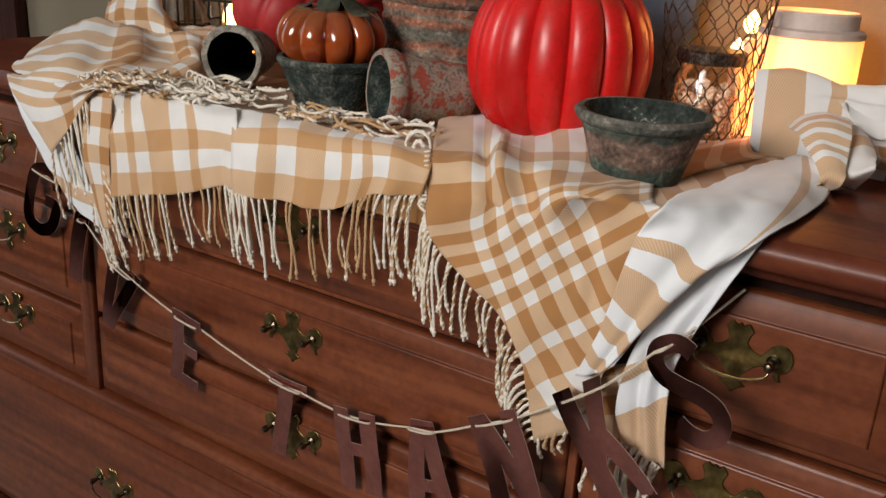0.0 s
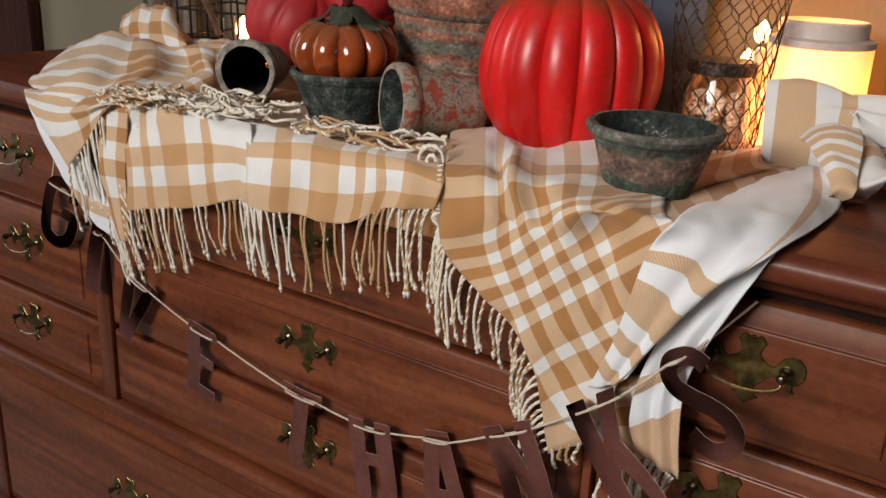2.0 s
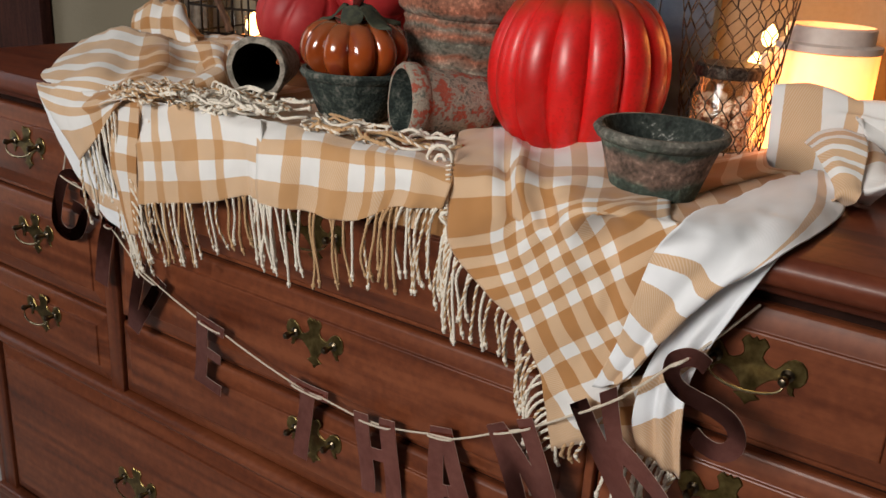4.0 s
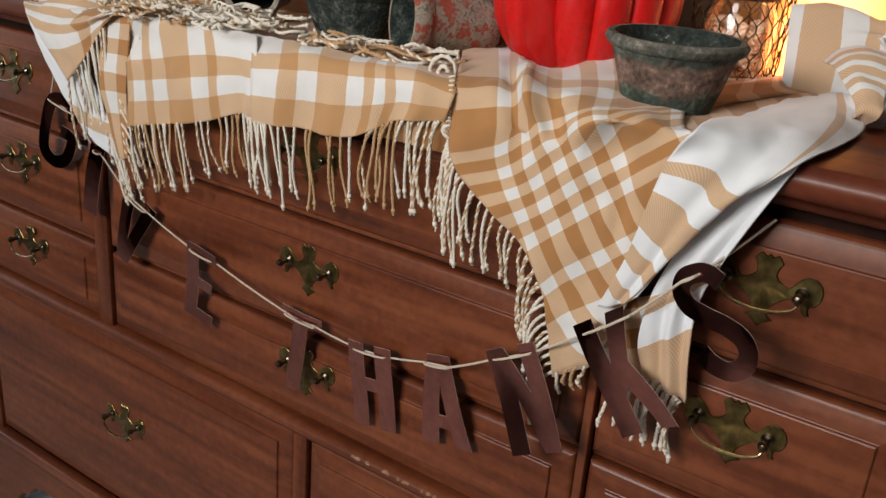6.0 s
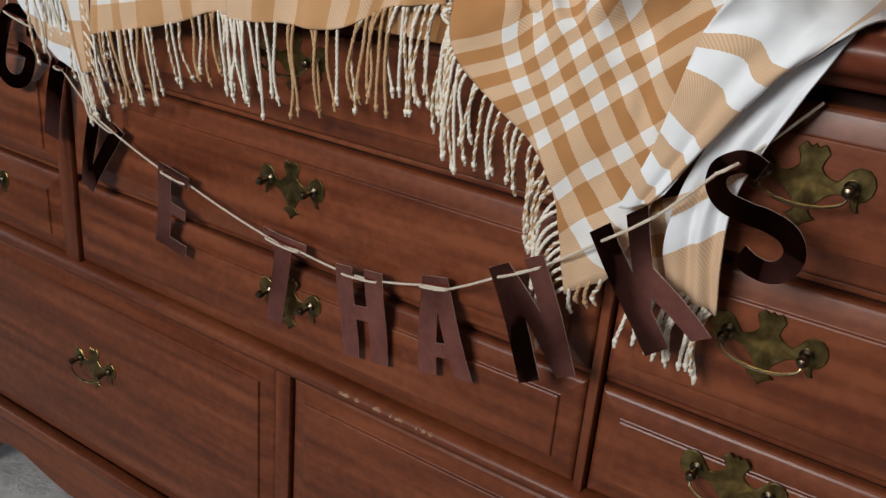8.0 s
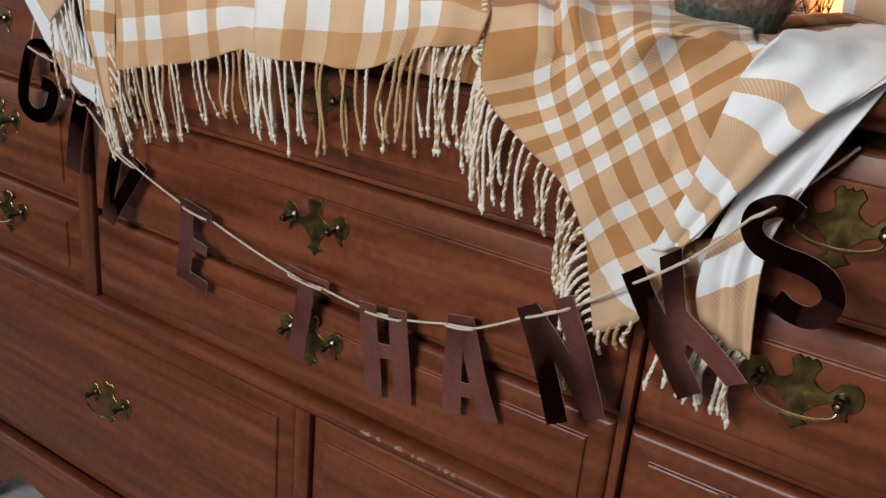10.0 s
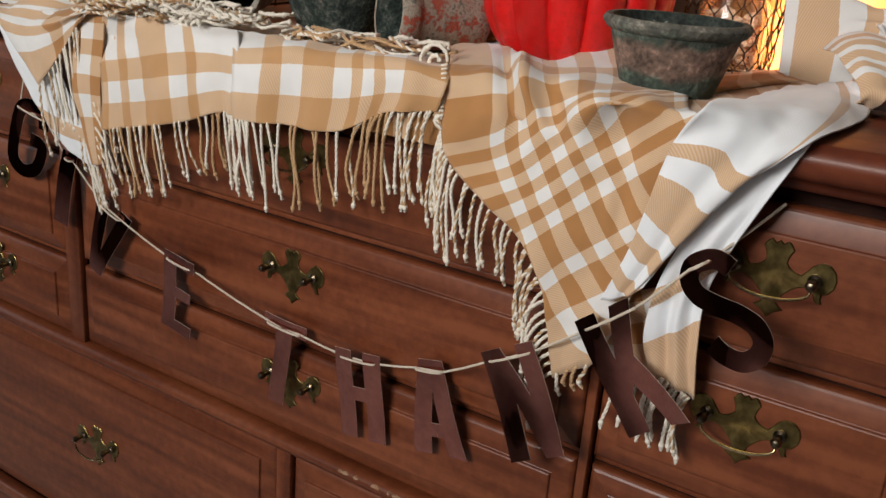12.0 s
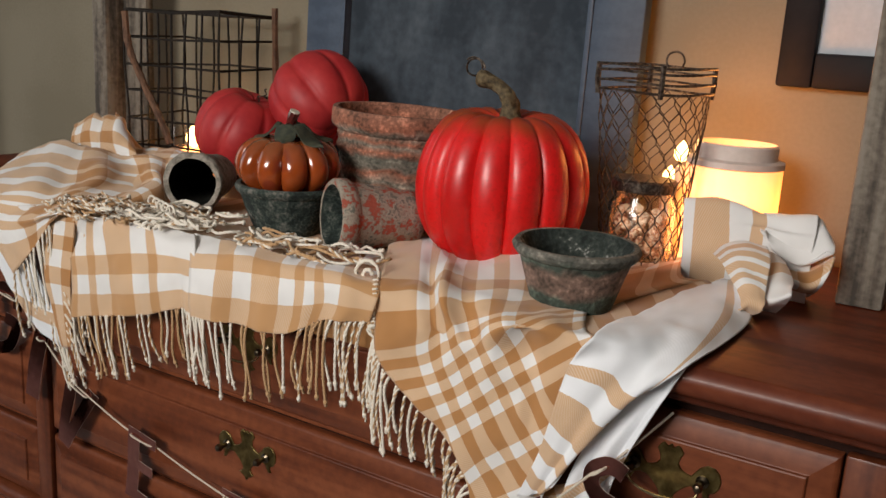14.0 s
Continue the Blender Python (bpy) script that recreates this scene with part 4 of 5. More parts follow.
# ---- plaid throw ----
def plaid(name, warp, weft, brown=(0.44, 0.215, 0.08), mid=(0.63, 0.42, 0.25), white=(0.77, 0.76, 0.745)):
    """Twill cloth: stripes (start, end) in metres along both thread directions; two crossing white stripes give white, one gives tan."""
    m = bpy.data.materials.new(name)
    m.use_nodes = True
    n, l = m.node_tree.nodes, m.node_tree.links.new
    bsdf = n["Principled BSDF"]
    uv = n.new("ShaderNodeUVMap")
    uv.uv_map = "cloth"
    nz = n.new("ShaderNodeTexNoise")
    nz.inputs["Scale"].default_value, nz.inputs["Detail"].default_value = 260, 2
    l(uv.outputs[0], nz.inputs[0])
    off = n.new("ShaderNodeVectorMath")
    off.operation = "MULTIPLY_ADD"
    l(nz.outputs["Color"], off.inputs[0])
    off.inputs[1].default_value = (0.0016, 0.0016, 0)
    l(uv.outputs[0], off.inputs[2])
    sp = n.new("ShaderNodeSeparateXYZ")
    l(off.outputs[0], sp.inputs[0])

    def stripes(socket, bands):
        total = None
        for a, b in bands:
            c = n.new("ShaderNodeMath")
            c.operation = "COMPARE"
            l(socket, c.inputs[0])
            c.inputs[1].default_value, c.inputs[2].default_value = (a + b) / 2, (b - a) / 2
            if total is None:
                total = c.outputs[0]
            else:
                s = n.new("ShaderNodeMath")
                s.operation = "MAXIMUM"
                l(total, s.inputs[0])
                l(c.outputs[0], s.inputs[1])
                total = s.outputs[0]
        return total
    s = n.new("ShaderNodeMath")
    s.operation = "ADD"
    l(stripes(sp.outputs[0], warp), s.inputs[0])
    l(stripes(sp.outputs[1], weft), s.inputs[1])
    half = n.new("ShaderNodeMath")
    half.operation = "MULTIPLY"
    l(s.outputs[0], half.inputs[0])
    half.inputs[1].default_value = 0.5
    # twill lines
    rot = n.new("ShaderNodeMapping")
    rot.inputs["Rotation"].default_value = (0, 0, radians(38))
    l(uv.outputs[0], rot.inputs[0])
    wv = n.new("ShaderNodeTexWave")
    wv.inputs["Scale"].default_value, wv.inputs["Distortion"].default_value, wv.inputs["Detail"].default_value = 120, 1.2, 1
    l(rot.outputs[0], wv.inputs[0])
    tw = n.new("ShaderNodeMath")
    tw.operation = "MULTIPLY_ADD"
    l(wv.outputs["Fac"], tw.inputs[0])
    tw.inputs[1].default_value = 0.18
    tw.inputs[2].default_value = -0.09
    # the twill only shows where white and tan threads mix
    mixed = n.new("ShaderNodeMath")
    mixed.operation = "COMPARE"
    l(half.outputs[0], mixed.inputs[0])
    mixed.inputs[1].default_value, mixed.inputs[2].default_value = 0.5, 0.1
    tm = n.new("ShaderNodeMath")
    tm.operation = "MULTIPLY"
    l(tw.outputs[0], tm.inputs[0])
    l(mixed.outputs[0], tm.inputs[1])
    val = n.new("ShaderNodeMath")
    val.operation = "ADD"
    l(half.outputs[0], val.inputs[0])
    l(tm.outputs[0], val.inputs[1])
    ramp = n.new("ShaderNodeValToRGB")
    ramp.color_ramp.elements.new(0.5)
    for e, p, c in zip(ramp.color_ramp.elements, (0.0, 0.5, 1.0), (brown, mid, white)):
        e.position, e.color = p, (*c, 1)
    l(val.outputs[0], ramp.inputs[0])
    big = n.new("ShaderNodeTexNoise")
    big.inputs["Scale"].default_value, big.inputs["Detail"].default_value = 18, 4
    l(uv.outputs[0], big.inputs[0])
    br = n.new("ShaderNodeMapRange")
    br.inputs["To Min"].default_value, br.inputs["To Max"].default_value = 0.84, 1.12
    l(big.outputs[0], br.inputs["Value"])
    mul = n.new("ShaderNodeVectorMath")
    mul.operation = "SCALE"
    l(ramp.outputs[0], mul.inputs[0])
    l(br.outputs[0], mul.inputs["Scale"])
    l(mul.outputs[0], bsdf.inputs["Base Color"])
    bsdf.inputs["Roughness"].default_value = 0.92
    bsdf.inputs["Sheen Weight"].default_value = 0.25
    bsdf.inputs["Sheen Roughness"].default_value = 0.5
    bsdf.inputs["Specular IOR Level"].default_value = 0.2
    ad = n.new("ShaderNodeMath")
    ad.operation = "MULTIPLY_ADD"
    l(nz.outputs[0], ad.inputs[0])
    ad.inputs[1].default_value = 0.8
    l(wv.outputs["Fac"], ad.inputs[2])
    bp = n.new("ShaderNodeBump")
    bp.inputs["Strength"].default_value, bp.inputs["Distance"].default_value = 0.09, 0.0006
    l(ad.outputs[0], bp.inputs["Height"])
    l(bp.outputs[0], bsdf.inputs["Normal"])
    return m


def cage_point(cage, u, v):
    """Smooth point of a control cage; u runs over the rows, v along them, both 0 to 1."""
    def cat(p, t):
        n = len(p) - 1
        s = min(t * n, n - 1e-9)
        i = int(s)
        f = s - i
        b, c = p[i], p[i + 1]
        a = p[i - 1] if i > 0 else 2 * b - c
        d = p[i + 2] if i + 2 <= n else 2 * c - b
        return 0.5 * (2 * b + (c - a) * f + (2 * a - 5 * b + 4 * c - d) * f * f + (3 * b - a - 3 * c + d) * f ** 3)
    return cat([cat([np.array(q) for q in row], v) for row in cage], u)


def drape(cage, mat, parent, seed, wrinkle=0.0022, ruffle=0.0, res=14, shift=(0.0, 0.0), threads=None, shear=0.0, folds=()):
    """A cloth panel over a cage with its own thread coordinates and fine wrinkles."""
    nu, nv = (len(cage) - 1) * res + 1, (len(cage[0]) - 1) * res + 1
    pts = np.array([[cage_point(cage, i / (nu - 1), j / (nv - 1)) for j in range(nv)] for i in range(nu)])
    du = np.concatenate([[0], np.cumsum(np.linalg.norm(np.diff(pts, axis=0), axis=2).mean(1))])
    dv = np.concatenate([[0], np.cumsum(np.linalg.norm(np.diff(pts, axis=1), axis=2).mean(0))])
    bm = bmesh.new()
    layer = bm.loops.layers.uv.new("cloth")
    weave = [[(dv[j] + shift[0], du[i] + shift[1] + shear * dv[j]) for j in range(nv)] for i in range(nu)]
    if threads:
        weave = [[tuple(PITCH * cage_point(threads, i / (nu - 1), j / (nv - 1))) for j in range(nv)] for i in range(nu)]
    grid = []
    for i in range(nu):
        row = []
        for j in range(nv):
            a = pts[min(i + 1, nu - 1), j] - pts[max(i - 1, 0), j]
            b = pts[i, min(j + 1, nv - 1)] - pts[i, max(j - 1, 0)]
            nrm = np.cross(b, a)
            nrm = nrm / (np.linalg.norm(nrm) + 1e-9)
            p = pts[i, j]
            w = wrinkle * (noise.noise((p[0] * 22 + seed, p[1] * 22, p[2] * 14)) + 0.5 * noise.noise((p[0] * 55, p[1] * 55 + seed, p[2] * 40)))
            w += ruffle * math.sin(dv[j] * 48 + seed + 2 * noise.noise((du[i] * 9, dv[j] * 5, seed))) * (i / (nu - 1)) ** 1.3
            u, v = i / (nu - 1), j / (nv - 1)
            for v0, width, height, u0, u1, skew in folds:
                if u0 < u < u1:
                    w += height * math.sin(math.pi * (u - u0) / (u1 - u0)) ** 0.8 * math.exp(-((v - v0 - skew * (u - u0)) / width) ** 2)
            row.append(bm.verts.new(p + nrm * w))
        grid.append(row)
    for i in range(nu - 1):
        for j in range(nv - 1):
            f = bm.faces.new((grid[i][j], grid[i][j + 1], grid[i + 1][j + 1], grid[i + 1][j]))
            for loop, (ii, jj) in zip(f.loops, ((i, j), (i, j + 1), (i + 1, j + 1), (i + 1, j))):
                loop[layer].uv = weave[ii][jj]
    ob = part("cloth_panel", bm, mat, parent, angle=180)
    mod = ob.modifiers.new("thickness", "SOLIDIFY")
    mod.thickness, mod.offset = 0.0018, 0.0
    return ob


throw = thing("throw_blanket", "tan and white plaid throw with knotted fringe over the dresser", "blanket")
M_PLAID_A = plaid("plaid_cloth", ((0.014, 0.036), (0.052, 0.076), (0.127, 0.158), (0.172, 0.245)), ((-0.1, 0.056), (0.080, 0.104)), brown=(0.52, 0.29, 0.13))
M_PLAID_A2 = plaid("plaid_cloth_overlap", ((-0.02, 0.045), (0.072, 0.104), (0.148, 0.172), (0.185, 0.198), (0.210, 0.236)), ((-0.1, 0.036), (0.055, 0.082)), brown=(0.52, 0.29, 0.13))
PITCH = 0.04
M_PLAID_B = plaid("plaid_cloth_corner", tuple((PITCH * (a - 0.26), PITCH * (a + 0.26)) for a in (-1, 0, 1, 2, 3, 5.6)),
                  tuple((PITCH * a, PITCH * b) for a, b in ((-6.4, -4.5), (-3.9, -3.0), (-1.25, -0.75), (-0.25, 0.25), (0.75, 1.25), (1.75, 2.25), (2.75, 3.25), (4.5, 5.0), (6.0, 9.0))))
THREADS_B = (
    ((-2.6, -6.2), (-0.9, -6.5), (1.5, -5.5), (3.4, -6), (6.5, -6)),
    ((-2.9, -4.4), (-0.95, -4.6), (1.0, -4), (3.0, -3.9), (6.0, -3.9)),
    ((-3, -2.5), (-1, -2.3), (1.25, -0.8), (3.05, 0.23), (5.8, 1.3)),
    ((-2.9, -0.4), (-0.85, -0.3), (1.05, 0.6), (2.9, 1.4), (5.9, 2.4)),
    ((-1.3, 3.8), (-0.2, 3.8), (1.03, 3.66), (2.26, 3.56), (4.5, 4.0)),
    ((-2.2, 8.0), (-1.95, 8.0), (-1.7, 8.0), (-1.4, 8.0), (-0.3, 7.2)),
)
M_PLAID_R3A = plaid("plaid_cloth_back_fold", ((-0.1, 0.014), (0.058, 0.084), (0.100, 1)), ((-1, 1),))
M_PLAID_R3B = plaid("plaid_cloth_curled_edge", ((-1, 1),), ((-0.1, 0.010), (0.022, 0.030), (0.040, 0.047), (0.058, 0.064), (0.072, 0.080)))
M_PLAID_R3C = plaid("plaid_cloth_folded_end", ((-1, 1),), ((-1, 1),))
M_PLAID_R3E = plaid("plaid_cloth_turned_edge", ((-1, 1),), ((-1, 0.032), (0.052, 1)))
# Cool sky light is mixed into the white of the next two panels.
M_PLAID_D = plaid("plaid_cloth_skylit_end", ((-1, 0.103), (0.110, 1)), ((-0.2, 0.219), (0.236, 0.262), (0.304, 0.321), (0.339, 0.358), (0.374, 0.41)), white=(0.82, 0.835, 0.86))
M_PLAID_D2 = plaid("plaid_cloth_skylit_reverse", ((-1, 1),), ((-0.2, 0.115), (0.135, 0.175)), white=(0.80, 0.825, 0.86))
M_PLAID_C = plaid("plaid_cloth_left_end", ((-1, 0.15), (0.19, 0.235), (0.262, 0.28)), ((0.02, 0.05), (0.09, 0.105), (0.14, 0.155), (0.185, 0.20), (0.222, 0.235), (0.262, 0.278), (0.298, 0.315)))
M_PLAID_R = plaid("plaid_cloth_roll", ((0.01, 0.03), (0.055, 0.08), (0.12, 0.15), (0.19, 0.205), (0.235, 0.255)), ((0.01, 0.03), (0.05, 0.075), (0.1, 0.13)))
# The left strip's white is tinted blue for the same sky light.
M_PLAID_SKYLIT = plaid("plaid_cloth_skylit_strip", ((-1, 1),), ((-1, 0.13), (0.165, 1)), white=(0.80, 0.825, 0.86))
CAGE_A1 = (
    ((-0.272, -0.048, 0.966), (-0.223, -0.036, 0.966), (-0.171, -0.024, 0.966), (-0.12, -0.018, 0.966), (-0.068, -0.023, 0.966)),
    ((-0.294, -0.04, 0.927), (-0.22, -0.04, 0.945), (-0.148, -0.04, 0.959), (-0.097, -0.04, 0.96), (-0.05, -0.04, 0.959)),
    ((-0.281, -0.05, 0.899), (-0.204, -0.05, 0.915), (-0.133, -0.05, 0.929), (-0.081, -0.05, 0.936), (-0.042, -0.05, 0.937)),
    ((-0.279, -0.052, 0.864), (-0.198, -0.052, 0.88), (-0.127, -0.052, 0.896), (-0.075, -0.052, 0.909), (-0.043, -0.052, 0.911)),
    ((-0.282, -0.05, 0.82), (-0.198, -0.05, 0.839), (-0.126, -0.05, 0.858), (-0.073, -0.05, 0.877), (-0.045, -0.05, 0.877)),
)
CAGE_A2 = (
    ((-0.081, -0.013, 0.966), (0.008, -0.016, 0.966), (0.092, -0.021, 0.966), (0.151, -0.014, 0.966), (0.21, -0.015, 0.966)),
    ((-0.054, -0.046, 0.951), (0.032, -0.046, 0.961), (0.105, -0.046, 0.964), (0.172, -0.046, 0.968), (0.232, -0.046, 0.962)),
    ((-0.044, -0.058, 0.93), (0.039, -0.058, 0.941), (0.114, -0.058, 0.947), (0.182, -0.058, 0.956), (0.237, -0.058, 0.953)),
    ((-0.042, -0.06, 0.903), (0.037, -0.06, 0.911), (0.114, -0.06, 0.92), (0.181, -0.06, 0.937), (0.234, -0.06, 0.941)),
    ((-0.041, -0.058, 0.875), (0.03, -0.058, 0.881), (0.107, -0.058, 0.888), (0.171, -0.058, 0.918), (0.228, -0.058, 0.928)),
)
CAGE_B = (
    ((0.135, 0.104, 0.97), (0.149, 0.179, 0.97), (0.229, 0.157, 0.962), (0.302, 0.16, 0.985), (0.379, 0.236, 0.966)),
    ((0.224, -0.036, 0.968), (0.265, -0.012, 0.976), (0.308, -0.021, 0.976), (0.363, 0.011, 0.975), (0.425, 0.069, 0.966)),
    ((0.233, -0.052, 0.927), (0.295, -0.06, 0.943), (0.339, -0.048, 0.943), (0.398, -0.069, 0.968), (0.45, -0.013, 0.966)),
    ((0.245, -0.054, 0.879), (0.3, -0.052, 0.899), (0.354, -0.058, 0.92), (0.401, -0.05, 0.936), (0.472, -0.046, 0.964)),
    ((0.339, -0.046, 0.805), (0.364, -0.048, 0.83), (0.392, -0.052, 0.858), (0.417, -0.052, 0.883), (0.465, -0.046, 0.912)),
    ((0.366, -0.03, 0.685), (0.379, -0.031, 0.694), (0.393, -0.032, 0.705), (0.408, -0.033, 0.718), (0.434, -0.04, 0.781)),
)
CAGE_D1 = (
    ((0.48, -0.0, 0.972), (0.491, 0.084, 0.972), (0.5, 0.169, 0.972), (0.514, 0.241, 0.972), (0.555, 0.16, 0.985)),
    ((0.482, -0.075, 0.974), (0.508, -0.033, 0.974), (0.527, 0.02, 0.974), (0.548, 0.078, 0.974), (0.572, 0.126, 0.96)),
    ((0.461, -0.064, 0.944), (0.505, -0.066, 0.955), (0.527, -0.055, 0.948), (0.551, -0.048, 0.956), (0.561, -0.042, 0.958)),
    ((0.45, -0.068, 0.899), (0.474, -0.068, 0.899), (0.49, -0.068, 0.895), (0.502, -0.06, 0.902), (0.51, -0.054, 0.908)),
    ((0.436, -0.064, 0.845), (0.451, -0.064, 0.845), (0.465, -0.064, 0.849), (0.472, -0.06, 0.853), (0.479, -0.056, 0.861)),
    ((0.415, -0.058, 0.791), (0.424, -0.058, 0.792), (0.435, -0.058, 0.798), (0.441, -0.058, 0.802), (0.451, -0.058, 0.811)),
)
CAGE_D2 = (
    ((0.504, -0.04, 0.91), (0.528, -0.04, 0.927), (0.546, -0.04, 0.943), (0.559, -0.04, 0.955)),
    ((0.475, -0.044, 0.857), (0.495, -0.044, 0.872), (0.515, -0.044, 0.886), (0.538, -0.044, 0.91)),
    ((0.459, -0.046, 0.81), (0.475, -0.046, 0.822), (0.495, -0.046, 0.84), (0.516, -0.046, 0.859)),
    ((0.455, -0.044, 0.764), (0.471, -0.044, 0.776), (0.484, -0.044, 0.788), (0.501, -0.044, 0.805)),
    ((0.463, -0.04, 0.731), (0.476, -0.04, 0.726), (0.492, -0.04, 0.72), (0.506, -0.04, 0.714)),
)
CAGE_C1 = (
    ((-0.689, 0.15, 0.984), (-0.587, 0.15, 1.015), (-0.493, 0.15, 1.016), (-0.436, 0.17, 1.006), (-0.366, 0.17, 1.015), (-0.318, 0.19, 0.995)),
    ((-0.646, 0.08, 0.963), (-0.528, 0.08, 0.995), (-0.417, 0.08, 1.0), (-0.382, 0.13, 0.994), (-0.318, 0.13, 1.003), (-0.288, 0.13, 0.977)),
    ((-0.56, -0.01, 0.952), (-0.429, -0.01, 0.976), (-0.367, 0.03, 0.979), (-0.341, 0.085, 0.979), (-0.273, 0.085, 0.991), (-0.240, 0.07, 0.967)),
    ((-0.503, -0.048, 0.943), (-0.445, -0.048, 0.94), (-0.378, -0.048, 0.946), (-0.301, -0.053, 0.966), (-0.276, -0.022, 0.966), (-0.245, -0.014, 0.964)),
    ((-0.465, -0.055, 0.918), (-0.417, -0.055, 0.918), (-0.363, -0.055, 0.932), (-0.323, -0.055, 0.951), (-0.292, -0.055, 0.964), (-0.284, -0.053, 0.966)),
    ((-0.407, -0.052, 0.858), (-0.383, -0.052, 0.879), (-0.359, -0.052, 0.903), (-0.336, -0.052, 0.928), (-0.315, -0.052, 0.948), (-0.306, -0.051, 0.955)),
)
CAGE_C2 = (
    ((-0.521, -0.038, 0.938), (-0.47, -0.038, 0.918), (-0.396, -0.038, 0.917)),
    ((-0.486, -0.042, 0.895), (-0.435, -0.042, 0.878), (-0.369, -0.042, 0.873)),
    ((-0.444, -0.04, 0.838), (-0.404, -0.04, 0.828), (-0.339, -0.04, 0.821)),
    ((-0.388, -0.036, 0.782), (-0.349, -0.036, 0.779), (-0.315, -0.036, 0.779)),
    ((-0.335, -0.03, 0.759), (-0.329, -0.03, 0.76), (-0.32, -0.03, 0.761)),
)
CAGE_C3 = (
    ((-0.325, -0.044, 0.958), (-0.30, -0.044, 0.960), (-0.274, -0.044, 0.962)),
    ((-0.337, -0.05, 0.881), (-0.306, -0.05, 0.883), (-0.281, -0.05, 0.883)),
    ((-0.33, -0.048, 0.824), (-0.308, -0.048, 0.827), (-0.286, -0.048, 0.83)),
    ((-0.319, -0.04, 0.766), (-0.309, -0.04, 0.767), (-0.298, -0.04, 0.771)),
)
CAGE_R2 = (
    ((-0.57, 0.17, 0.984), (-0.514, 0.17, 0.989), (-0.45, 0.17, 0.994), (-0.406, 0.17, 1.003)),
    ((-0.587, 0.18, 1.016), (-0.537, 0.18, 1.03), (-0.467, 0.18, 1.031), (-0.423, 0.18, 1.016)),
    ((-0.617, 0.21, 1.035), (-0.559, 0.21, 1.063), (-0.502, 0.21, 1.057), (-0.466, 0.21, 1.021)),
    ((-0.679, 0.26, 1.015), (-0.617, 0.26, 1.041), (-0.56, 0.26, 1.037), (-0.529, 0.26, 1.003)),
)
CAGE_C4 = (
    ((-0.546, 0.24, 1.065), (-0.49, 0.24, 1.015), (-0.413, 0.24, 1.018), (-0.372, 0.24, 1.018)),
    ((-0.501, 0.18, 1.018), (-0.431, 0.18, 1.003), (-0.364, 0.18, 1.007), (-0.319, 0.18, 1.008)),
    ((-0.452, 0.12, 0.979), (-0.378, 0.12, 0.981), (-0.314, 0.12, 0.986), (-0.277, 0.12, 0.988)),
    ((-0.430, 0.08, 0.958), (-0.360, 0.07, 0.958), (-0.290, 0.06, 0.958), (-0.240, 0.05, 0.958)),
)
CAGE_R3a = (
    ((0.458, 0.255, 0.957), (0.483, 0.255, 0.957), (0.516, 0.255, 0.957), (0.543, 0.255, 0.957), (0.578, 0.255, 0.957), (0.602, 0.255, 0.957)),
    ((0.458, 0.255, 0.974), (0.483, 0.255, 0.992), (0.516, 0.255, 1.016), (0.543, 0.255, 1.027), (0.578, 0.255, 1.023), (0.602, 0.255, 1.021)),
    ((0.453, 0.262, 1.011), (0.481, 0.262, 1.02), (0.512, 0.262, 1.036), (0.544, 0.262, 1.037), (0.575, 0.262, 1.034), (0.602, 0.262, 1.036)),
    ((0.447, 0.275, 1.049), (0.476, 0.275, 1.055), (0.506, 0.275, 1.055), (0.539, 0.275, 1.049), (0.57, 0.275, 1.05), (0.599, 0.275, 1.053)),
    ((0.438, 0.31, 1.038), (0.467, 0.31, 1.044), (0.498, 0.31, 1.043), (0.532, 0.31, 1.037), (0.565, 0.31, 1.039), (0.594, 0.31, 1.042)),
)
CAGE_R3c = (
    ((0.538, 0.285, 1.046), (0.568, 0.285, 1.048), (0.597, 0.285, 1.05), (0.608, 0.285, 1.036)),
    ((0.541, 0.262, 1.034), (0.573, 0.262, 1.028), (0.605, 0.262, 1.033), (0.623, 0.262, 1.025)),
    ((0.548, 0.245, 1.033), (0.564, 0.245, 1.013), (0.595, 0.245, 1.002), (0.622, 0.245, 1.021)),
    ((0.549, 0.262, 1.032), (0.566, 0.262, 1.013), (0.589, 0.262, 1.003), (0.611, 0.262, 1.015)),
    ((0.554, 0.28, 1.032), (0.569, 0.28, 1.019), (0.587, 0.28, 1.011), (0.604, 0.28, 1.018)),
)
CAGE_R3d = (
    ((0.578, 0.26, 0.996), (0.599, 0.26, 0.995), (0.625, 0.26, 1.014)),
    ((0.583, 0.24, 0.988), (0.605, 0.24, 0.989), (0.627, 0.24, 1.012)),
    ((0.588, 0.235, 0.982), (0.606, 0.235, 0.978), (0.62, 0.235, 0.986)),
    ((0.568, 0.285, 0.958), (0.586, 0.285, 0.958), (0.600, 0.285, 0.958)),
)
CAGE_R3b = (
    ((0.508, 0.2, 1.007), (0.521, 0.2, 1.021), (0.541, 0.2, 1.026), (0.564, 0.2, 1.023)),
    ((0.524, 0.17, 1.008), (0.538, 0.17, 1.019), (0.555, 0.17, 1.02), (0.575, 0.17, 1.015)),
    ((0.54, 0.15, 0.997), (0.551, 0.15, 1.006), (0.565, 0.15, 1.005), (0.579, 0.15, 1.002)),
    ((0.556, 0.135, 0.985), (0.563, 0.135, 0.992), (0.573, 0.135, 0.992), (0.581, 0.135, 0.987)),
    ((0.562, 0.125, 0.973), (0.569, 0.125, 0.978), (0.578, 0.125, 0.977), (0.583, 0.125, 0.976)),
    ((0.542, 0.155, 0.958), (0.549, 0.155, 0.958), (0.558, 0.155, 0.958), (0.563, 0.155, 0.958)),
)
